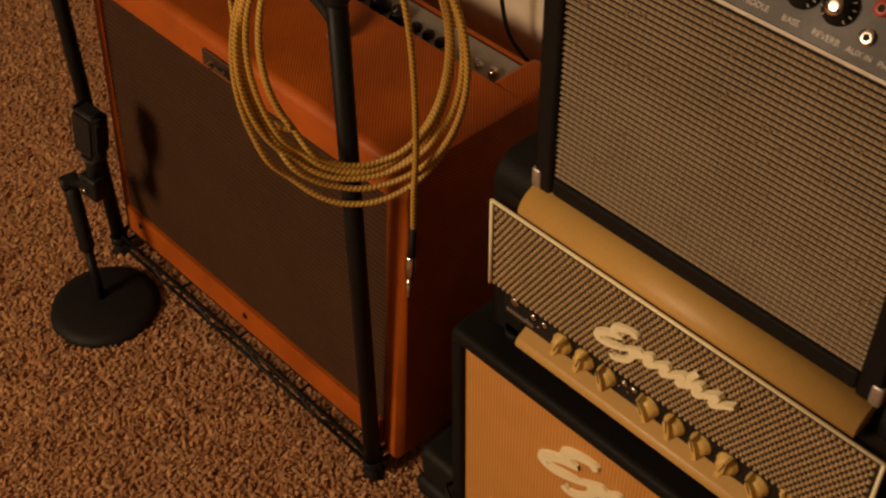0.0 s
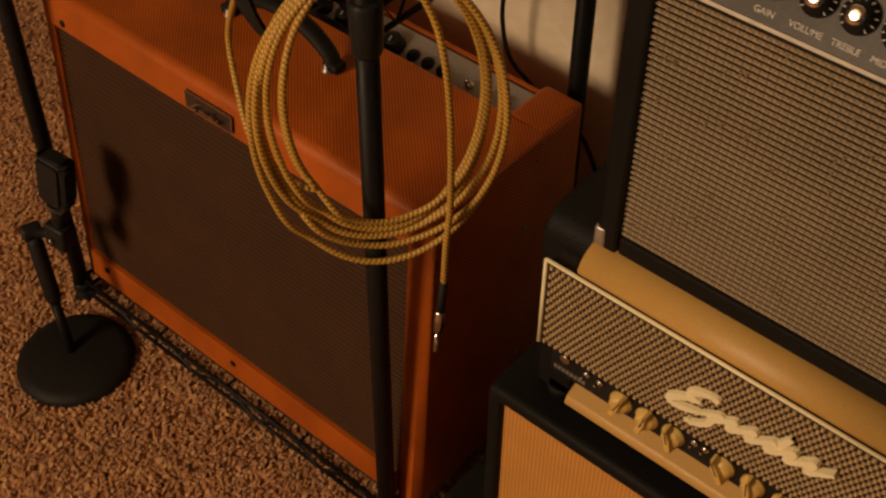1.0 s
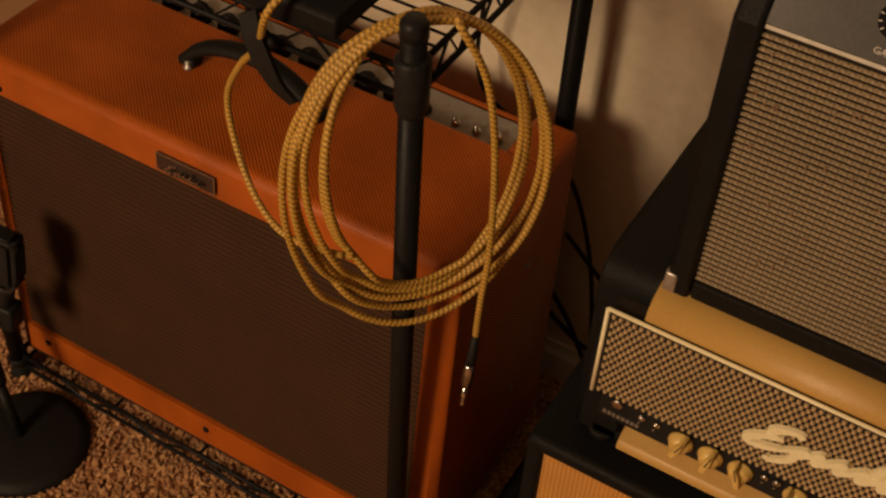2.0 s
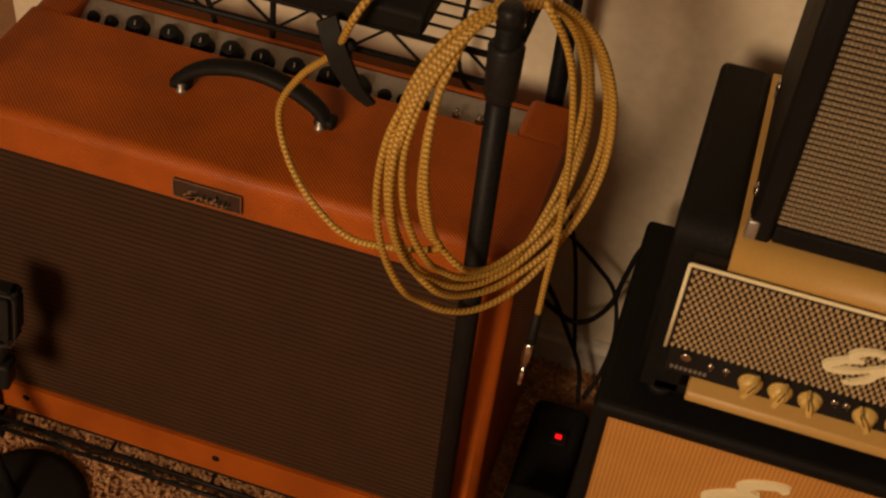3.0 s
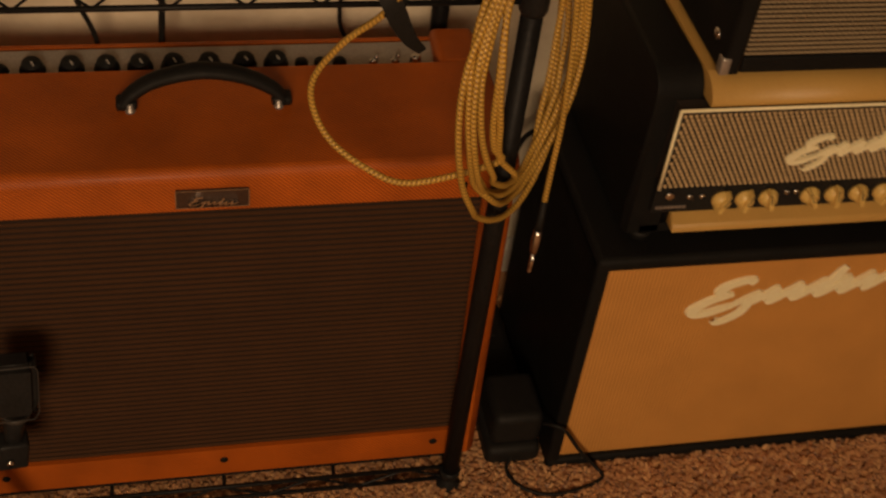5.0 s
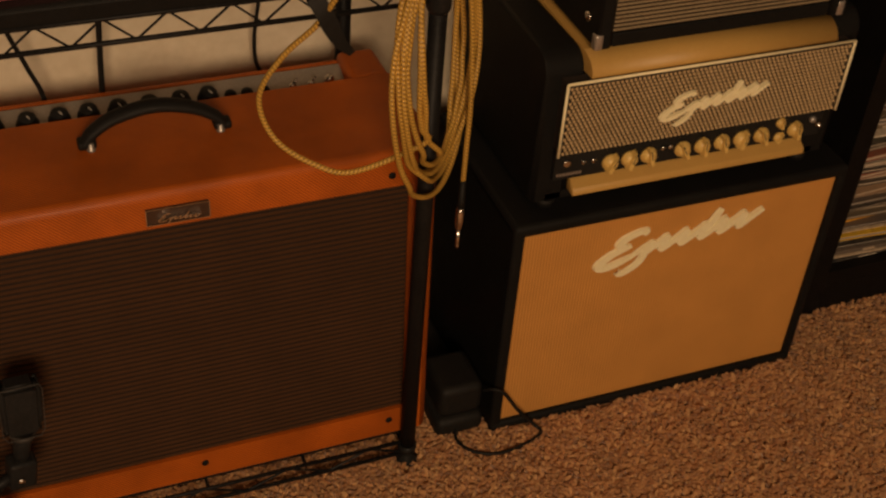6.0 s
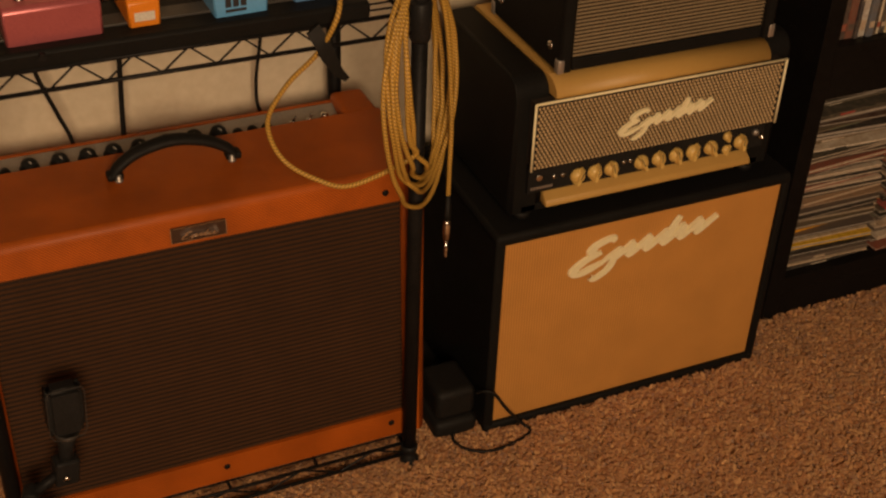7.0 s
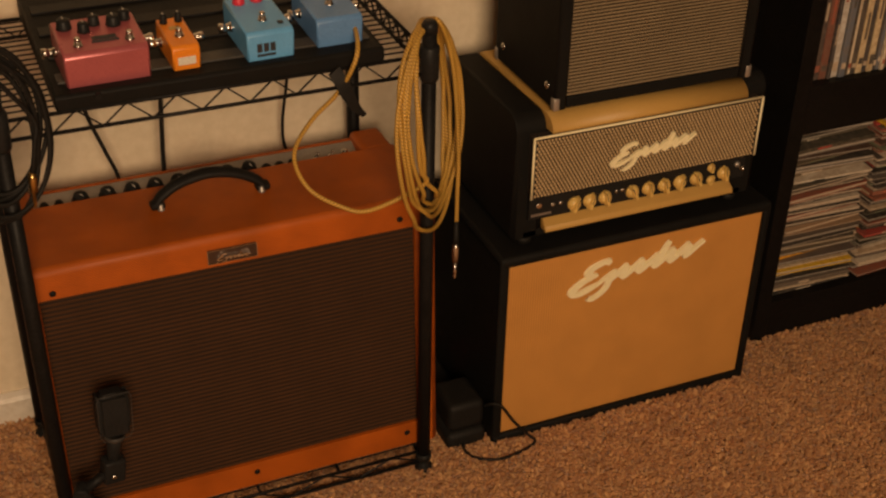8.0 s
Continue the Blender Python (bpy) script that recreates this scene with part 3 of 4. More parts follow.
def head():
    x0, x1, z0, z1, yb = 0.789, 1.29, 0.435, 0.673, 0.306
    T = thing("amplifier_head", ((x0 + x1) / 2, 0.14, 0.421), "black and tan guitar amplifier head resting on the speaker cabinet", "amplifier head")
    for xa, xb in ((x0, 0.845), (1.235, x1)):
        pr = [(0.022, z0), (0.022, z1 - 0.03)]
        pr += [(0.022 + 0.03 * (1 - math.cos(a)), z1 - 0.03 + 0.03 * math.sin(a)) for a in np.linspace(0.15, 1.57, 10)]
        part("end_section", prism(pr + [(yb - 0.01, z1), (yb, z1 - 0.01), (yb, z0)], xa, xb, 0.008, seg=3), "black_tolex", T, "black vinyl end section", True)
    pr = [(0.014, 0.6475), (-0.001, 0.6478)] + [(-0.002 + 0.034 * (1 - math.cos(a)), z1 - 0.024 + 0.026 * math.sin(a)) for a in np.linspace(0.1, 1.57, 14)]
    part("top_panel", prism(pr + [(yb - 0.012, z1 + 0.002), (yb - 0.002, z1 - 0.01), (yb - 0.002, 0.6475)], 0.8455, 1.2345), "tan_tolex", T, "tan vinyl top panel", True)
    part("chassis", box(0.8455, 1.2345, 0.03, yb - 0.012, z0 + 0.012, 0.642), "black_metal", T)
    # cream-piped front grille
    gx0, gx1, gz0, gz1 = 0.811, 1.267, 0.5275, 0.645
    g = part("grille", box(gx0 + 0.003, gx1 - 0.003, -0.002, 0.0215, gz0 + 0.003, gz1 - 0.003), "groove", T, "cream woven grille with piped border")
    verts, faces = [], []
    zs = np.arange(gz0 + 0.0052, gz1 - 0.0034, 0.0058)
    for r, z in enumerate(zs):
        for x in np.arange(gx0 + 0.0066 + (r % 2) * 0.0034, gx1 - 0.005, 0.0068):
            k = len(verts)
            for dx, dy in ((-0.0020, -0.0021), (-0.0010, -0.0044), (0.0010, -0.0044), (0.0020, -0.0021)):
                verts += [(x + dx, dy, z - 0.0018), (x + dx, dy, z + 0.0018)]
            faces += [(k, k + 2, k + 3, k + 1), (k + 2, k + 4, k + 5, k + 3), (k + 4, k + 6, k + 7, k + 5), (k, k + 6, k + 4, k + 2), (k + 1, k + 3, k + 5, k + 7)]
    me = bpy.data.meshes.new("weave")
    me.from_pydata(verts, [], faces)
    bm = bmesh.new()
    bm.from_mesh(me)
    tagged(part("weave", bm, "cream_cord", g), kind="stuff")
    bm = bmesh.new()
    for a, b in (((gx1, gz0), (gx1, gz1)), ((gx1, gz1), (gx0, gz1)), ((gx0, gz1), (gx0, gz0))):
        rod((a[0], -0.003, a[1]), (b[0], -0.003, b[1]), 0.0021, 10, bm)
    part("piping", bm, "ivory", g, "cream piping", True)
    part("flourish", script_logo(0.962, 1.118, 0.564, 0.02, 0.036, -0.0045), "ivory", g, "raised cream script emblem")
    # control strip
    cp = part("control_panel", box(0.817, 1.263, 0.014, 0.024, 0.474, 0.5255, 0.001), "black_plastic", T, "black control panel")
    for x in (0.905, 0.936, 0.967, 1.023, 1.056, 1.089, 1.122, 1.157, 1.216):
        chicken(x, 0.014, 0.4925, cp, 0.0135)
    for x, z in ((1.188, 0.508), (1.19, 0.482)):
        chicken(x, 0.014, z, cp, 0.0085)
    part("input_jack", lathe([(0.006, 0), (0.0055, 0.004), (0.004, 0.004)], (0.835, 0.014, 0.503), (0, -1, 0), 14), "chrome", cp, "", True)
    for x in (0.862, 0.878, 0.99, 1.002):
        b = part("toggle_switch", lathe([(0.004, 0), (0.004, 0.003), (0.002, 0.004)], (x, 0.014, 0.5), (0, -1, 0), 10), "chrome", cp, "", True)
        part("lever", rod((x, 0.011, 0.5), (x, 0.002, 0.504), 0.0012, 6), "chrome", b)
    part("pilot_lamp", lathe([(0.006, 0), (0.006, 0.003), (0.004, 0.007)], (1.244, 0.014, 0.505), (0, -1, 0), 12), "steel", cp, "", True)
    part("power_switch", lathe([(0.006, 0), (0.005, 0.004), (0.002, 0.01)], (1.256, 0.014, 0.495), (0, -1, 0), 12), "chrome", cp, "", True)
    pb = bmesh.new()
    for i in range(8):
        box(0.822 + i * 0.005, 0.8255 + i * 0.005, 0.0128, 0.014, 0.481, 0.4855, 0, 1, pb)
    part("panel_print", pb, "steel", cp)
    part("lower_strip", prism([(0.003, 0.45), (0.001, 0.4515), (0.0005, 0.4535), (0.003, 0.46), (0.005, 0.462), (0.0235, 0.4735), (0.0235, 0.45)], 0.846, 1.236, 0.002), "tan_tolex", T, "tan vinyl lower strip", True)
    part("base_panel", box(0.811, 1.267, 0.022, yb - 0.01, z0 - 0.001, 0.448, 0.002), "black_tolex", T)
    for x in (0.82, 1.25):
        for y in (0.035, 0.27):
            part("rubber_foot", lathe([(0.014, 0.421), (0.016, 0.4345)], (x, y, 0), seg=14), "black_rubber", T, "", True)
    return shift(T, 0, 0.006, 0)


def chicken(x, y, z, parent, size):
    """Pointer knob: round skirt with a tapered bar across it."""
    k = part("knob", lathe([(size * 0.95, 0), (size * 0.95, size * 0.25), (size * 0.75, size * 0.4), (size * 0.7, size * 0.75)], (x, y, z), (0, -1, 0), 18), "cream", parent, "cream pointer knob", True)
    rot = Matrix.Translation((x, y, z)) @ Matrix.Rotation(random.uniform(-0.9, 0.6), 4, "Y")
    own = bmesh.new()
    pts = [(-0.32, -1.0), (0.32, -1.0), (0.4, 0.2), (0.12, 1.25), (-0.12, 1.25), (-0.4, 0.2)]
    a = [own.verts.new((u * size, -size * 0.3, v * size)) for u, v in pts]
    b = [own.verts.new((u * size * 0.6, -size * 1.15, v * size * 0.9)) for u, v in pts]
    own.faces.new(a)
    own.faces.new(b[::-1])
    for i in range(6):
        own.faces.new((a[i], b[i], b[(i + 1) % 6], a[(i + 1) % 6]))
    own.transform(rot)
    part("pointer", own, "cream", k)
    part("pointer_line", box(-size * 0.05, size * 0.05, -size * 1.19, -size * 1.1, -size * 0.1, size * 1.1, 0, 1, None, rot), "dark_print", k)


head()


def small_combo():
    x0, x1, z0, z1, yb = 0.838, 1.228, 0.677, 1.058, 0.235
    T = thing("small_combo_amplifier", ((x0 + x1) / 2, 0.12, 0.67), "small black combo amplifier with silver corded grille on the amplifier head", "guitar amplifier")
    side = [(0.0, z0), (0.0, 0.967), (0.055, z1), (yb, z1), (yb, z0)]
    part("side_panel", prism(side, x0, x0 + 0.0245, 0.005, seg=3), "black_tolex", T, "", True)
    part("side_panel", prism(side, x1 - 0.0245, x1, 0.005, seg=3), "black_tolex", T, "", True)
    part("top_panel", box(x0 + 0.024, x1 - 0.024, 0.06, yb, z1 - 0.02, z1 - 0.001, 0.003), "black_tolex", T)
    part("bottom_panel", box(x0 + 0.024, x1 - 0.024, 0.001, yb, z0, z0 + 0.0215, 0.003), "black_tolex", T)
    part("back_panel", box(x0 + 0.024, x1 - 0.024, yb - 0.015, yb - 0.004, z0 + 0.015, z1 - 0.018), "black_tolex", T)
    g = part("grille", box(x0 + 0.024, x1 - 0.024, 0.008, 0.016, z0 + 0.0205, 0.965), "groove", T, "silver and brown corded grille")
    part("grille_cloth", ribs(x0 + 0.0245, x1 - 0.0245, ((0.0062, z0 + 0.022), (0.0062, 0.963)), 0.006, 0.0027, None, 0.56), "silver_grille", g, "", True)
    gl, rg = bmesh.new(), random.Random(21)
    for i in range(70):
        k = rg.randrange(3, 42)
        z = z0 + 0.022 + (k + 0.3) * (0.963 - z0 - 0.022) / int((0.963 - z0 - 0.022) / 0.006)
        x = rg.uniform(x0 + 0.03, x1 - 0.03)
        box(x, x + 0.0011, 0.0024, 0.0036, z - 0.0014, z + 0.0014, 0, 1, gl)
    tagged(part("metallic_thread", gl, "chrome", g), kind="stuff")
    part("trim_strip", prism([(0.004, 0.9652), (0.0025, 0.9665), (0.0045, 0.9685), (0.012, 0.967)], x0 + 0.025, x1 - 0.025), "white", T)
    nrm = Vector((0, -(z1 - 0.973), 0.052)).normalized()
    pn = part("control_panel", prism([(0.004, 0.970), (0.056, z1 - 0.003), (0.06, z1 - 0.006), (0.010, 0.967)], x0 + 0.0245, x1 - 0.0245), "grey_panel", T, "grey control panel with white lettering")
    up = Vector((0, 0.052, z1 - 0.973)).normalized()
    m3 = Matrix(((1, 0, 0), tuple(up), tuple(nrm))).transposed().to_4x4()

    def on(x, d, h=0.0):
        return Vector((x, 0.004, 0.970)) + up * d + nrm * h

    xs = [0.947, 0.98, 1.011, 1.042, 1.073, 1.103]
    for x, word in zip(xs, ("GAIN", "VOLUME", "TREBLE", "MIDDLE", "BASS", "REVERB")):
        k = part("knob", lathe([(0.0138, 0), (0.0138, 0.003), (0.0095, 0.005), (0.009, 0.012)], on(x, 0.031), nrm, 20), "black_plastic", pn, "black skirted knob with a bright cap", True)
        part("knob_cap", lathe([(0.0075, 0.0122), (0.007, 0.0136), (0.003, 0.014)], on(x, 0.031), nrm, 16), "chrome", k, "", True)
        tk = bmesh.new()
        for i in range(11):
            a = math.radians(225 - 27 * i)
            d = Vector((math.cos(a), 0, 0)) + up * math.sin(a)
            rod(on(x, 0.031, 0.0046) + d * 0.0105, on(x, 0.031, 0.0036) + d * 0.0132, 0.0005, 4, tk)
        part("knob_marks", tk, "pale_print", k)
        words(word, 0.0068, Matrix.Translation(on(x, 0.0055, 0.0004)) @ m3, pn)
    for x, d, mt in ((1.131, 0.02, "chrome"), (1.131, 0.042, "red_jack"), (1.156, 0.02, "chrome")):
        j = part("socket", lathe([(0.0062, 0), (0.006, 0.003), (0.0035, 0.0032)], on(x, d), nrm, 14), mt, pn, "", True)
        part("socket_hole", lathe([(0.003, 0.0032), (0.0028, 0.0038)], on(x, d), nrm, 12), "groove", j)
    words("AUX IN", 0.0062, Matrix.Translation(on(1.131, 0.0055, 0.0004)) @ m3, pn)
    words("PHONES", 0.0062, Matrix.Translation(on(1.158, 0.0055, 0.0004)) @ m3, pn)
    # metal corners and feet
    for x in (x0 - 0.0014, x1 - 0.0106):
        for y in (-0.0014, yb - 0.0126):
            part("metal_corner", box(x, x + 0.012, y, y + 0.014, z0 - 0.0014, z0 + 0.022, 0.003, 3), "steel", T, "", True)
    for x in (x0 + 0.03, x1 - 0.03):
        for y in (0.03, yb - 0.03):
            part("rubber_foot", lathe([(0.011, 0.6698), (0.013, z0)], (x, y, 0), seg=12), "black_rubber", T, "", True)
    for y, z in ((0.03, 0.712), (0.2, 0.712), (0.03, 0.97), (0.2, 0.97)):
        part("side_screw", lathe([(0.0075, 0), (0.007, 0.002), (0.003, 0.004)], (x0, y, z), (-1, 0, 0), 12), "chrome", T, "", True)
    return shift(T, 0.013, 0.018, 0.006)


small_combo()


# ---- bookcase with magazines and books ----
BX0, BX1, BY = 1.408, 2.316, 0.085


def bookcase():
    T = thing("bookcase", ((BX0 + BX1) / 2, 0.24, 0), "black-brown wooden bookcase filled with magazines and books", "bookcase")
    part("side_panel", box(BX0, BX0 + 0.035, BY, WALL_Y - 0.016, 0, 1.45, 0.0015), "black_wood", T)
    part("side_panel", box(BX1 - 0.035, BX1, BY, WALL_Y - 0.016, 0, 1.45, 0.0015), "black_wood", T)
    part("back_panel", box(BX0 + 0.035, BX1 - 0.035, WALL_Y - 0.022, WALL_Y - 0.017, 0.02, 1.43), "black_wood", T)
    part("plinth", box(BX0 + 0.035, BX1 - 0.035, BY + 0.004, BY + 0.02, 0, 0.062), "black_wood", T)
    part("apron", box(BX0 + 0.035, BX1 - 0.035, BY + 0.004, BY + 0.022, 0.492, 0.563, 0.001), "black_wood", T)
    for z0, z1 in ((0.062, 0.097), (0.563, 0.598), (1.0, 1.038), (1.412, 1.45)):
        part("shelf", box(BX0 + 0.035, BX1 - 0.035, BY + 0.002, WALL_Y - 0.022, z0, z1, 0.001), "black_wood", T)


bookcase()

paper = {}


def paper_mat(c):
    key = tuple(round(v, 2) for v in c)
    if key not in paper:
        light = sum(key) > 1.0
        other = tuple(v * (0.7, 0.62, 0.55)[i] for i, v in enumerate(key)) if light else tuple(0.5 * v + c for v, c in zip(key, (0.1, 0.08, 0.06)))
        paper[key] = mat("printed_cover", key, other, 0.42, scale=30, fine=110, bump=0.05)
    return paper[key]


PAGE = [mat("page_edges", (0.62, 0.52, 0.40), (0.40, 0.31, 0.23), 0.7, scale=90, fine=600), mat("grey_page_edges", (0.50, 0.44, 0.37), (0.28, 0.24, 0.2), 0.7, scale=90, fine=600)]
COVERS = [(0.74, 0.64, 0.5), (0.05, 0.045, 0.04), (0.6, 0.46, 0.3), (0.78, 0.7, 0.58), (0.03, 0.028, 0.028), (0.45, 0.05, 0.04), (0.14, 0.11, 0.09), (0.7, 0.57, 0.42), (0.76, 0.67, 0.54), (0.72, 0.6, 0.46), (0.02, 0.02, 0.02), (0.34, 0.1, 0.06), (0.12, 0.1, 0.09), (0.66, 0.54, 0.4), (0.2, 0.15, 0.12), (0.46, 0.3, 0.18), (0.7, 0.6, 0.48), (0.16, 0.2, 0.12)]


DARK_OR_SHADED = [(0.04, 0.035, 0.03), (0.14, 0.11, 0.07), (0.09, 0.05, 0.04), (0.22, 0.16, 0.1)]


def magazine(x, w, z, h, y, depth, turn, colour, page):
    T = thing("magazine", (x, y, z), "thin glossy magazine lying flat in a stack", "magazine", "stacked magazines")
    m = Matrix.Translation((x, y, z)) @ Matrix.Rotation(turn, 4, "Z")
    if page < 2:
        part("paper_block", box(-w / 2 + 0.001, w / 2 - 0.001, 0.0015, depth, h * 0.18, h * 0.82, 0, 1, None, m), PAGE[page], T)
        part("cover", box(-w / 2, w / 2, 0, depth, 0, h * 0.17, 0, 1, box(-w / 2, w / 2, 0, depth, h * 0.83, h, 0, 1, None, m), m), paper_mat(colour), T)
    else:
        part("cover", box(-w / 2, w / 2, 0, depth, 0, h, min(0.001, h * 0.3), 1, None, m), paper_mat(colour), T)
        u = random.uniform(-0.4, 0.1) * w
        part("spine_print", box(u, u + random.uniform(0.1, 0.4) * w, -0.0005, 0.0002, h * 0.25, h * 0.75, 0, 1, None, m), paper_mat(random.choice(COVERS)), T)


def magazines():
    rng = random.Random(7)
    orange = False
    for x, w, top in ((1.556, 0.213, 0.505), (1.783, 0.213, 0.505), (2.013, 0.213, 0.5)):
        z = 0.0972
        while z < top:
            h = rng.choice((0.0028, 0.0032, 0.004, 0.005, 0.006, 0.009))
            c = rng.choice(COVERS)
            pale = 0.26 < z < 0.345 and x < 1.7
            # High in the stack, extra dark covers also stand in for the shelf's shade.
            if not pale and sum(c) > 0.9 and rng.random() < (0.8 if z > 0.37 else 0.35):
                c = rng.choice(DARK_OR_SHADED)
            elif rng.random() < 0.03:
                c = (0.85, 0.55, 0.05)
            special = abs(x - 1.556) < 0.01 and not orange and z > 0.172
            if special:
                c, h, orange = (0.9, 0.45, 0.03), 0.011, True
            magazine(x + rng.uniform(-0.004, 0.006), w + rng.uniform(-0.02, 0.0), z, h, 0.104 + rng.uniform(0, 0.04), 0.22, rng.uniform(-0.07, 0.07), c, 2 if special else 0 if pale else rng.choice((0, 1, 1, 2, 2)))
            z += h + 0.0002


magazines()

SPINES = [(0.62, 0.02, 0.035), (0.07, 0.05, 0.05), (0.2, 0.07, 0.05), (0.05, 0.05, 0.06), (0.62, 0.6, 0.56), (0.14, 0.16, 0.2), (0.03, 0.03, 0.03), (0.72, 0.64, 0.5), (0.05, 0.05, 0.05), (0.68, 0.56, 0.36), (0.09, 0.06, 0.05), (0.7, 0.66, 0.6), (0.12, 0.03, 0.05)]


def books():
    rng = random.Random(11)
    x, i = BX0 + 0.0365, 0
    while x < BX1 - 0.07:
        w = rng.choice((0.008, 0.011, 0.014, 0.014, 0.017))
        h, d = rng.uniform(0.22, 0.31), rng.uniform(0.15, 0.2)
        c = SPINES[i % len(SPINES)] if i < 10 else rng.choice(SPINES)
        y = 0.1 + rng.uniform(0, 0.008)
        T = thing("book", (x + w / 2, y, 0.598), "upright book with a printed spine on the bookcase shelf", "book", "upright books")
        part("cover", box(x, x + w - 0.0006, y, y + d, 0.5982, 0.5982 + h, 0.0012), paper_mat(c), T)
        for k in range(2):
            z = 0.608 + k * 0.03 + rng.uniform(0.0, 0.012) + k * rng.uniform(0, 0.12)
            tall = rng.uniform(0.03, 0.07) if k else rng.uniform(0.008, 0.02)
            ink = paper_mat(rng.choice(((0.6, 0.5, 0.38), (0.05, 0.05, 0.05), (0.04, 0.03, 0.03), (0.4, 0.1, 0.06), (0.1, 0.08, 0.07))))
            part("spine_print", box(x + w * (0.34 if k else 0.15), x + w * (0.66 if k else 0.85), y - 0.0006, y, z, z + tall), ink, T)
        x += w + 0.0004
        i += 1


books()


# ---- gold cable coil ----
def jack_plug(tip, way, parent):
    """A quarter-inch plug: rubber boot, metal barrel, ringed tip. way points from the tip to the cable."""
    b = part("plug_barrel", lathe([(0.0031, 0.032), (0.0052, 0.034), (0.0056, 0.042), (0.0062, 0.044), (0.0062, 0.058), (0.0055, 0.062), (0.0055, 0.068)], tip, way, 16), "chrome", parent, "silver plug barrel", True)
    part("plug_tip", lathe([(0.0008, 0), (0.0027, 0.003), (0.0031, 0.006), (0.0022, 0.0085), (0.0031, 0.011), (0.0031, 0.032)], tip, way, 12), "chrome", b, "", True)
    part("strain_relief", lathe([(0.0055, 0.068), (0.005, 0.08), (0.0042, 0.112)], tip, way, 12), "black_rubber", b, "", True)


def gold_cable():
    T = thing("coiled_cable", (0.6, -0.05, 0.868), "gold braided instrument cable coiled over the rack post", "cable")
    C = Vector((0.609, -0.003, 0.732))
    rng = random.Random(3)
    # swing of each loop in degrees, half width, half height, drop
    loops = [(58, 0.094, 0.146, 0.006), (52, 0.106, 0.152, 0.000), (45, 0.122, 0.156, -0.004), (60, 0.092, 0.144, 0.008), (49, 0.114, 0.158, -0.006), (43, 0.126, 0.176, -0.024), (47, 0.118, 0.160, -0.008)]
    pts = []
    total = len(loops)
    # starts where the loose loop joins and ends at the plug
    pts += [Vector(p) + Vector((0.006, 0.018, 0.010)) for p in ((0.493, 0.05, 0.872), (0.494, 0.0, 0.878), (0.477, -0.06, 0.858), (0.452, -0.05, 0.80), (0.413, -0.03, 0.748), (0.386, -0.02, 0.69), (0.402, -0.03, 0.634), (0.445, -0.055, 0.605), (0.492, -0.068, 0.594))]
    start = math.pi * 1.22
    steps = 28
    for li in range(total):
        nxt = loops[min(li + 1, total - 1)]
        last = li == total - 1
        for k in range(steps if not last else int(steps * 0.45)):
            f = k / steps
            A, a, b, dz = [p + (q - p) * f for p, q in zip(loops[li], nxt)]
            A = math.radians(A)
            ux, nx = Vector((math.cos(A), math.sin(A), 0)), Vector((math.sin(A), -math.cos(A), 0))
            ang = start - 2 * math.pi * f
            front = 0.010 - 0.014 * math.sin(ang) + 0.0035 * math.sin(3 * ang + li * 1.7) + 0.004 * (li % 3 - 1)
            pts.append(C + ux * a * math.cos(ang) + nx * (front + rng.uniform(-0.001, 0.001)) + Vector((0, 0, dz + b * math.sin(ang))))
    tip = Vector((0.672, 0.006, 0.397))
    way = Vector((0.004, 0.008, 0.1)).normalized()
    end = tip + way * 0.105
    pts += [Vector((0.637, 0.012, 0.876)), Vector((0.66, 0.022, 0.824)), Vector((0.673, 0.024, 0.744)), end + Vector((0.003, 0.006, 0.13)), end + Vector((0.001, 0.002, 0.06)), end]
    path = smooth_path(pts, 5)
    part("cable", tube(path, 0.0036, 9), "gold_braid", T, "", True)
    jack_plug(tip, way, T)
    return T


gold_cable()


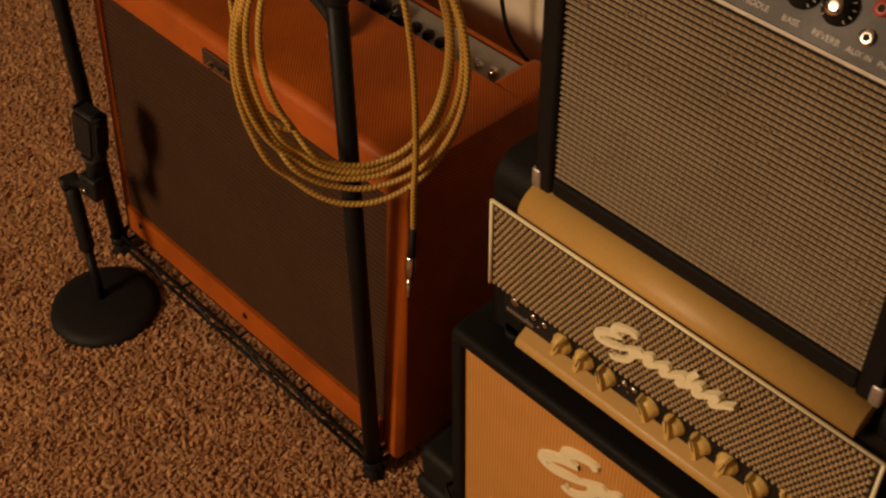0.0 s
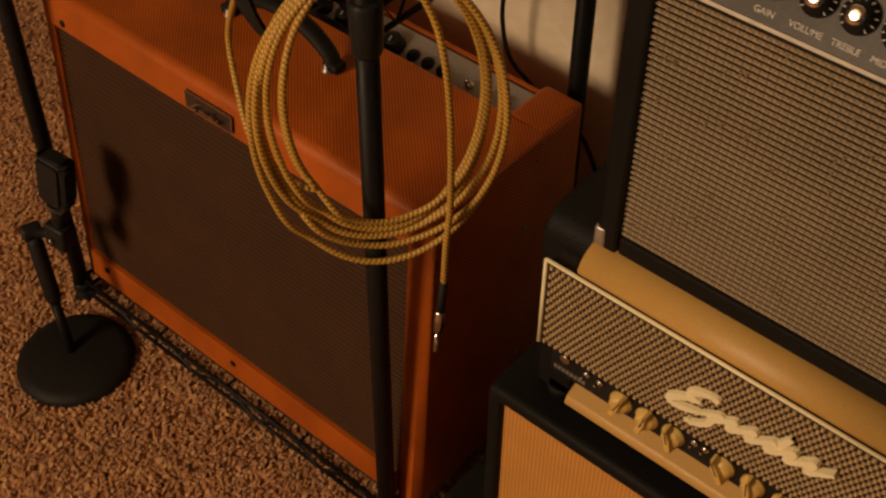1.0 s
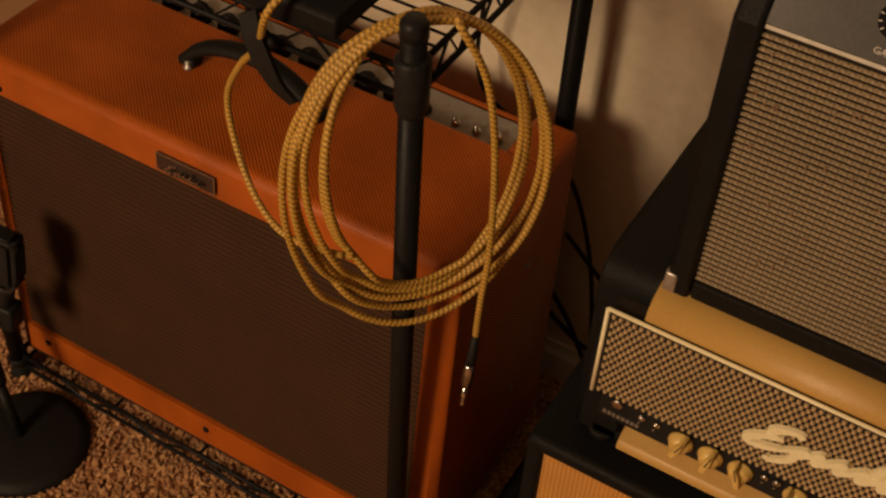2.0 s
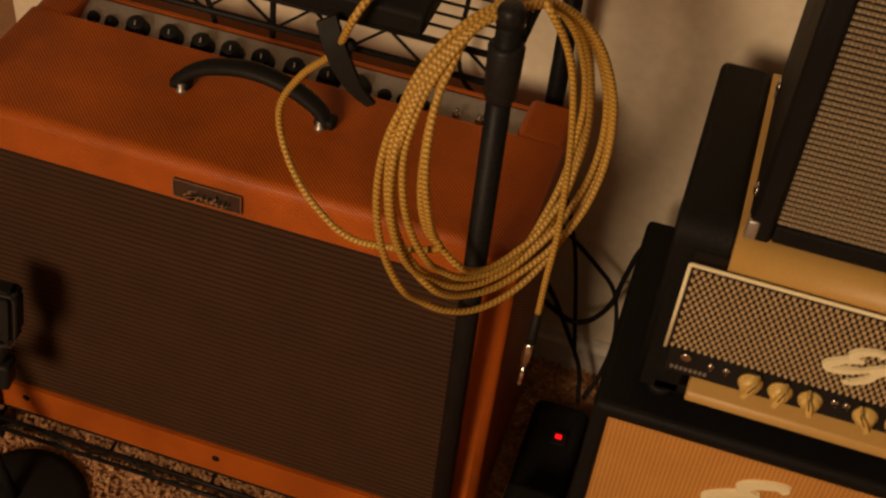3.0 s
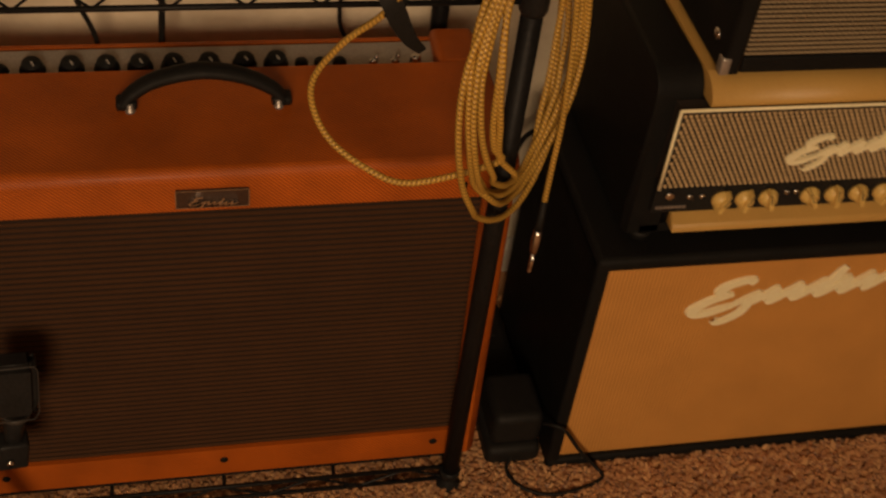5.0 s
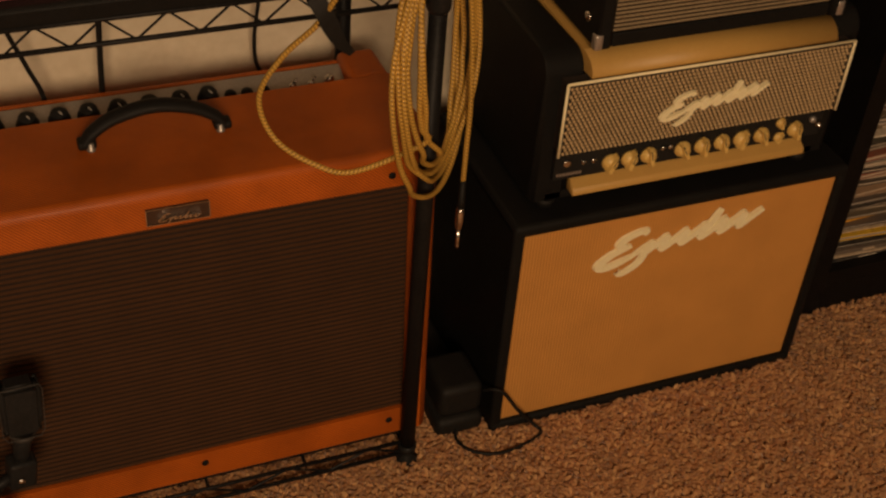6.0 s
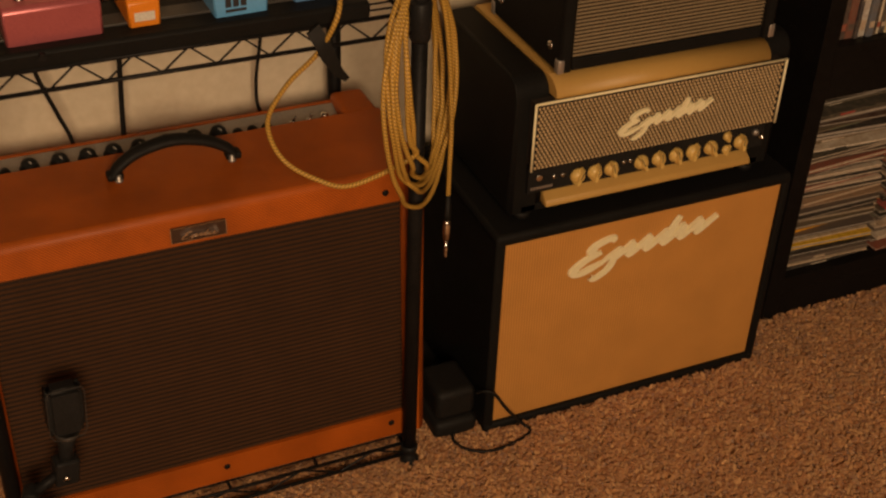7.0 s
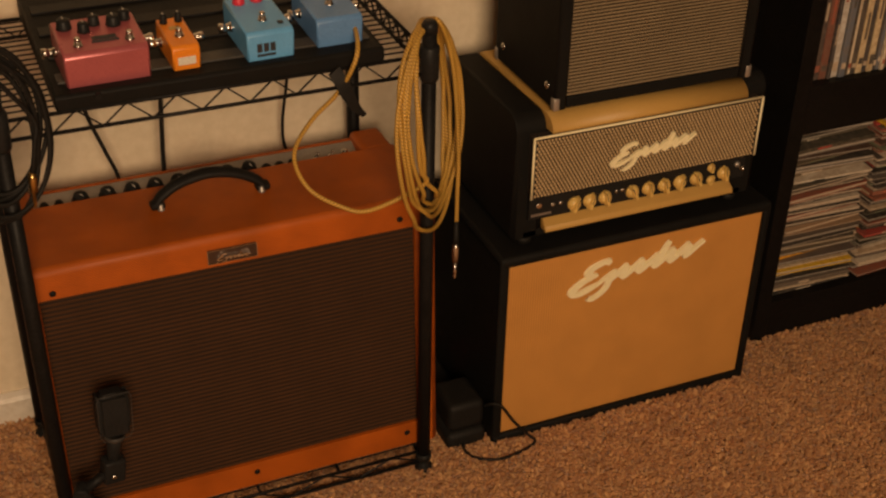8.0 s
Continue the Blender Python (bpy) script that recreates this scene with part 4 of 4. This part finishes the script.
# ---- microphone on a short stand ----
def microphone():
    S = thing("microphone_stand", (0.075, -0.12, 0.0), "short black microphone stand with a round cast base", "microphone stand")
    part("base", lathe([(0.086, 0.002), (0.088, 0.008), (0.085, 0.017), (0.07, 0.022), (0.02, 0.026)], (0.07, -0.128, 0), seg=48), "black_rubber", S, "", True)
    a, b = Vector((0.062, -0.128, 0.024)), Vector((-0.004, -0.1, 0.212))
    part("shaft", rod(a, a.lerp(b, 0.42), 0.0075, 12), "black_metal", S, "", True)
    part("grip", lathe([(0.009, 0), (0.012, 0.008), (0.012, 0.098), (0.0095, 0.11)], a.lerp(b, 0.42), b - a, 16), "black_rubber", S, "", True)
    part("joint", lathe([(0.012, -0.014), (0.013, -0.01), (0.013, 0.01), (0.012, 0.014)], b, (0.3, 1, 0), 16), "black_plastic", S, "", True)
    c = Vector((0.05, -0.086, 0.232))
    part("link_arm", rod(b, c, 0.008, 12), "black_metal", S, "", True)
    part("clip", box(-0.018, 0.018, -0.014, 0.014, -0.022, 0.022, 0.005, 3, None, pose(*c, 0, 8, 10)), "black_plastic", S, "", True)
    part("clip_bolt", lathe([(0.005, 0), (0.004, 0.004)], c + Vector((-0.002, -0.015, -0.004)), (0, -1, 0), 10), "chrome", S, "", True)
    Mi = thing("microphone", (0.06, -0.082, 0.25), "flat black instrument microphone held before the grille", "microphone")
    m = pose(0.063, -0.076, 0.338, -6, 4, 6)
    body = bmesh.new()
    prof = [(-0.02, -0.042), (0.02, -0.042), (0.0255, -0.032), (0.0265, 0.03), (0.023, 0.038), (-0.023, 0.038), (-0.0265, 0.03), (-0.0255, -0.032)]
    f = [body.verts.new((x, -0.017, z)) for x, z in prof]
    g = [body.verts.new((x, 0.017, z)) for x, z in prof]
    body.faces.new(f)
    body.faces.new(g[::-1])
    for i in range(8):
        body.faces.new((f[i], f[(i + 1) % 8], g[(i + 1) % 8], g[i]))
    bmesh.ops.bevel(body, geom=body.edges[:], offset=0.0075, segments=4, affect="EDGES")
    body.transform(m)
    bd = part("body", body, "black_plastic", Mi, "", True)
    rim = bmesh.new()
    P = [m @ Vector((x * 1.01, -0.0165, z * 1.01)) for x, z in prof]
    for i in range(8):
        rod(P[i], P[(i + 1) % 8], 0.0007, 6, rim)
    part("rim", rim, "grey_panel", bd, "grey edge band")
    q = m @ Vector((0, 0, -0.042))
    part("collar", lathe([(0.017, 0), (0.017, 0.006), (0.013, 0.01)], q, c - q, 16), "grey_panel", Mi, "metal collar", True)
    part("neck", lathe([(0.0145, 0.0), (0.012, 0.02), (0.0095, (c - q).length)], q, c - q, 14), "black_plastic", Mi, "", True)
    shift(S, -0.002, 0.016, 0)
    shift(Mi, -0.002, 0.016, 0)


microphone()


# ---- pedalboard and pedals ----
PZ = 0.845
PX0, PX1, PY0, PY1 = 0.05, 0.535, -0.02, 0.338


def pedalboard():
    T = thing("pedalboard", (0.28, 0.1, PZ - 0.004), "black metal pedalboard lying on the upper rack shelf", "pedalboard")
    part("tray", prism([(PY0, PZ - 0.003), (PY0 - 0.002, PZ + 0.014), (PY0 + 0.004, PZ + 0.019), (PY1, PZ + 0.033), (PY1, PZ - 0.003)], PX0, PX1, 0.004, seg=3), "black_tolex", T, "", True)
    for k, y in enumerate((PY0 + 0.05, PY0 + 0.13, PY0 + 0.21, PY0 + 0.29)):
        z = PZ + 0.0205 + (y - PY0) * 0.041
        part("rail", box(PX0 + 0.012, PX1 - 0.012, y - 0.016, y + 0.016, z - 0.003, z + 0.001, 0.001), "grey_panel" if k == 0 else "black_metal", T)
    part("side_socket", lathe([(0.005, 0), (0.005, 0.006)], (PX0 + 0.06, PY0 - 0.0005, PZ + 0.012), (0, -1, 0), 10), "black_metal", T)


pedalboard()


def pedal(x0, x1, y0, y1, high, material, label, knobs, switches, extras=None, turn=0.0):
    cx, cy = (x0 + x1) / 2, (y0 + y1) / 2
    zb = PZ + 0.0215 + (y0 - PY0) * 0.041
    m = Matrix.Translation((cx, cy, zb)) @ Matrix.Rotation(turn, 4, "Z") @ Matrix.Rotation(0.041, 4, "X")
    w, d = x1 - x0, y1 - y0
    T = thing("effects_pedal", (cx, cy, zb), label, "guitar pedal", "pedals on the board")
    bd = part("case", prism([(-d / 2, 0), (-d / 2 - 0.0005, high * 0.86), (-d / 2 + 0.006, high), (d / 2, high * 1.08), (d / 2, 0)], -w / 2, w / 2, 0.003, None, m, 3), material, T, "", True)
    for x, y, r, mt in knobs:
        o = m @ Vector((x, y, high * (1.03 + 0.07 * y / d)))
        ax = m.to_3x3() @ Vector((0, -0.02, 1))
        k = part("knob", lathe([(r * 1.1, 0), (r, 0.003), (r * 0.9, 0.013), (r * 0.7, 0.0145)], o, ax, 16), mt, bd, "", True)
        part("pointer", box(-0.0006, 0.0006, 0, r * 0.8, 0.0146, 0.0152, 0, 1, None, Matrix.Translation(o) @ m.to_3x3().to_4x4()), "pale_print", k)
    for x, y in switches:
        o = m @ Vector((x, y, high * (1.02 + 0.07 * y / d)))
        s = part("foot_switch", lathe([(0.0075, 0), (0.0075, 0.002), (0.0055, 0.003), (0.0055, 0.007)], o, (0, 0, 1), 8), "chrome", bd, "", True)
        part("button", lathe([(0.0042, 0.007), (0.0045, 0.012), (0.003, 0.0135)], o, (0, 0, 1), 14), "chrome", s, "", True)
    for sx in (-1, 1):
        o = m @ Vector((sx * w / 2, d * 0.12, high * 0.55))
        ax = m.to_3x3() @ Vector((sx, 0, 0))
        j = part("side_jack", lathe([(0.0075, 0), (0.0075, 0.003), (0.006, 0.003), (0.006, 0.012), (0.0072, 0.013), (0.0072, 0.02)], o, ax, 14), "chrome", bd, "", True)
    for (u0, u1, v0, v1, mt, face) in extras or ():
        if face == "front":
            bm = box(u0, u1, -d / 2 - 0.0016, -d / 2 + 0.0005, v0, v1, 0, 1, None, m)
        else:
            bm = box(u0, u1, v0, v1, high * 1.0 + 0.0002, high * 1.04 + 0.0008, 0.0004, 1, None, m)
        part("print", bm, mt, bd)
    return T


pedal(0.071, 0.189, -0.002, 0.1, 0.05, "red_paint", "burgundy metallic double-switch effects pedal with black knobs", [(-0.042, 0.03, 0.0105, "black_plastic"), (-0.018, 0.012, 0.0085, "black_plastic"), (0.0, 0.03, 0.0085, "black_plastic"), (0.026, 0.022, 0.0105, "black_plastic"), (0.044, 0.034, 0.0085, "black_plastic")], [(-0.034, -0.028), (0.038, -0.028)], [(-0.012, 0.022, -0.018, -0.008, "dark_print", "top"), (-0.014, 0.024, -0.026, -0.022, "dark_print", "top")], 0.02)
pedal(0.22, 0.261, 0.002, 0.094, 0.036, "orange_paint", "small orange effects pedal with one footswitch", [(-0.011, 0.034, 0.0055, "black_plastic"), (0.011, 0.034, 0.0055, "black_plastic")], [(0.0, -0.012)], [(-0.013, 0.013, 0.008, 0.02, "pale_print", "front"), (-0.008, 0.008, 0.008, 0.02, "brass", "top")], 0.03)
pedal(0.327, 0.399, -0.003, 0.115, 0.044, "blue_paint", "sky blue effects pedal with a chrome footswitch", [(-0.016, 0.042, 0.009, "pink"), (0.012, 0.044, 0.009, "pink")], [(0.0, -0.022)], [(-0.021, -0.0135, 0.013, 0.026, "dark_print", "front"), (-0.011, -0.0035, 0.013, 0.026, "dark_print", "front"), (-0.001, 0.0065, 0.013, 0.026, "dark_print", "front"), (-0.021, 0.0065, 0.006, 0.0095, "dark_print", "front"), (0.018, 0.026, -0.042, -0.034, "dark_print", "top")], 0.03)
pedal(0.437, 0.51, 0.009, 0.127, 0.044, "slate_paint", "slate blue effects pedal with a chrome footswitch", [(-0.016, 0.046, 0.009, "black_plastic"), (0.014, 0.046, 0.009, "black_plastic")], [(0.0, -0.012)], [], 0.02)


# ---- cables, strap, power strip ----
def cable(name, pts, r, label, material="black_rubber", per=8):
    T = thing(name, pts[0], label, "cable")
    pts = [Vector(p) + Vector((0.004, 0.014 if p[1] > 0.2 else 0.004, 0.016 * max(0, p[2] - 0.2))) for p in pts]
    part("cord", tube(smooth_path(pts, per), r, 8), material, T, "", True)
    return T


def strap():
    T = thing("cable_strap", (0.452, -0.055, 0.80), "black hook-and-loop strap wrapped round the gold cable", "strap")
    own = bmesh.new()
    P = smooth_path([(0.436, -0.05, 0.832), (0.446, -0.057, 0.812), (0.456, -0.058, 0.79), (0.468, -0.056, 0.768), (0.482, -0.052, 0.752)], 5)
    rows = []
    for i, p in enumerate(P):
        f = i / (len(P) - 1)
        w = 0.0105 * (1 - 0.6 * max(0, f - 0.45) / 0.55)
        s = Vector((0.82, 0.1, 0.55)).normalized() * w
        n = Vector((0, -1, 0)) * 0.0022
        rows.append([own.verts.new(q) for q in (p - s - n, p + s - n, p + s + n, p - s + n)])
    for p, q in zip(rows, rows[1:]):
        for k in range(4):
            own.faces.new((p[k], p[(k + 1) % 4], q[(k + 1) % 4], q[k]))
    own.faces.new(rows[0][::-1])
    own.faces.new(rows[-1])
    part("tail", own, "black_rubber", T)
    part("wrap", lathe([(0.0058, -0.013), (0.0066, -0.009), (0.0066, 0.009), (0.0058, 0.013)], (0.4525, -0.05, 0.801), (0.6, 0.25, 0.78), 14), "black_rubber", T, "", True)
    shift(T, 0.014, 0.018, 0.012)


strap()

cable("black_cable", [(0.105, 0.262, 0.826), (0.112, 0.284, 0.74), (0.125, 0.292, 0.66), (0.148, 0.302, 0.585), (0.166, 0.308, 0.52), (0.17, 0.312, 0.40), (0.168, 0.32, 0.2), (0.16, 0.33, 0.012)], 0.0034, "thin black cable hanging behind the tweed amplifier")
cable("black_cable", [(0.256, 0.262, 0.83), (0.253, 0.292, 0.74), (0.249, 0.302, 0.64), (0.244, 0.306, 0.52), (0.246, 0.312, 0.36), (0.25, 0.33, 0.012)], 0.0042, "braided black cable hanging behind the tweed amplifier")
cable("black_cable", [(0.494, 0.262, 0.83), (0.487, 0.31, 0.74), (0.482, 0.335, 0.64), (0.474, 0.345, 0.56), (0.482, 0.355, 0.5), (0.52, 0.362, 0.465), (0.60, 0.365, 0.42), (0.66, 0.35, 0.3), (0.7, 0.33, 0.09)], 0.003, "thin black cable hanging down the wall behind the amplifiers")


def black_coil():
    T = thing("coiled_cable", (-0.03, -0.03, 0.86), "black instrument cable coiled over the rack post", "cable")
    rng = random.Random(5)
    A = math.radians(18)
    ux, nx = Vector((math.cos(A), math.sin(A), 0)), Vector((math.sin(A), -math.cos(A), 0))
    C = Vector((-0.032, -0.04, 0.828))
    pts = []
    for k in range(24 * 7):
        ang = 1.6 - 2 * math.pi * k / 24
        li = k / 24
        a, b = 0.062 + 0.014 * math.sin(li * 2.3), 0.112 + 0.016 * math.sin(li * 1.7 + 1)
        pts.append(C + ux * a * math.cos(ang) + nx * (0.009 * math.sin(li * 2.9) + rng.uniform(-0.001, 0.001)) + Vector((0, 0, b * math.sin(ang) + 0.012 * math.sin(li * 1.3))))
    pts += [Vector((0.016, -0.038, 0.85)), Vector((0.014, -0.042, 0.81)), Vector((0.005, -0.04, 0.764))]
    part("cord", tube(smooth_path(pts, 4), 0.0036, 8), "black_rubber", T, "", True)
    part("plug", lathe([(0.0008, 0), (0.003, 0.004), (0.003, 0.024), (0.0058, 0.026), (0.0058, 0.048), (0.004, 0.056)], (0.001, -0.04, 0.71), (0.06, 0, 1), 12), "brass", T, "brass plug", True)


black_coil()


def power_strip():
    T = thing("power_strip", (0.715, 0.15, 0.0), "black power strip with a red lit switch on the carpet", "power strip")
    body = part("body", box(0.668, 0.749, 0.006, 0.30, 0.0, 0.038, 0.012, 4), "black_rubber", T, "", True)
    for i in range(5):
        y = 0.06 + i * 0.034
        part("socket", box(0.699, 0.733, y, y + 0.024, 0.0382, 0.0392, 0.0004), "black_rubber", body)
    part("rocker", box(0.705, 0.727, 0.220, 0.244, 0.038, 0.0425, 0.001), "black_rubber", body)
    part("switch_light", box(0.7105, 0.7195, 0.2285, 0.2355, 0.0426, 0.044, 0.0004), "led", body, "red glowing switch light")
    part("adapter", box(0.673, 0.746, 0.012, 0.1, 0.0395, 0.1, 0.012, 4), "black_rubber", T, "large black mains adapter", True)


power_strip()

cable("floor_cable", [(0.7385, 0.004, 0.09), (0.7455, -0.012, 0.105), (0.762, -0.02, 0.10), (0.79, -0.022, 0.055), (0.82, -0.024, 0.016), (0.828, -0.04, 0.009), (0.79, -0.056, 0.009), (0.74, -0.06, 0.009), (0.703, -0.04, 0.009), (0.692, -0.012, 0.01), (0.702, 0.006, 0.018), (0.712, 0.03, 0.045)], 0.0028, "thin black cable looped on the carpet before the cabinet")

cable("black_cable", [(0.77, 0.315, 0.36), (0.752, 0.33, 0.325), (0.74, 0.335, 0.26), (0.732, 0.335, 0.21), (0.71, 0.333, 0.17), (0.683, 0.332, 0.158), (0.655, 0.33, 0.175), (0.63, 0.325, 0.2), (0.61, 0.322, 0.22)], 0.0038, "black power cord drooping between the two amplifiers")
cable("black_cable", [(0.625, 0.34, 0.34), (0.66, 0.345, 0.30), (0.70, 0.345, 0.262), (0.732, 0.342, 0.225), (0.748, 0.325, 0.16), (0.742, 0.31, 0.09), (0.728, 0.295, 0.048)], 0.0032, "thin black power cord running down to the power strip")
cable("black_cable", [(0.625, 0.315, 0.26), (0.655, 0.325, 0.2), (0.685, 0.33, 0.13), (0.71, 0.325, 0.075), (0.722, 0.30, 0.03)], 0.0035, "black power cord plugged into the power strip")
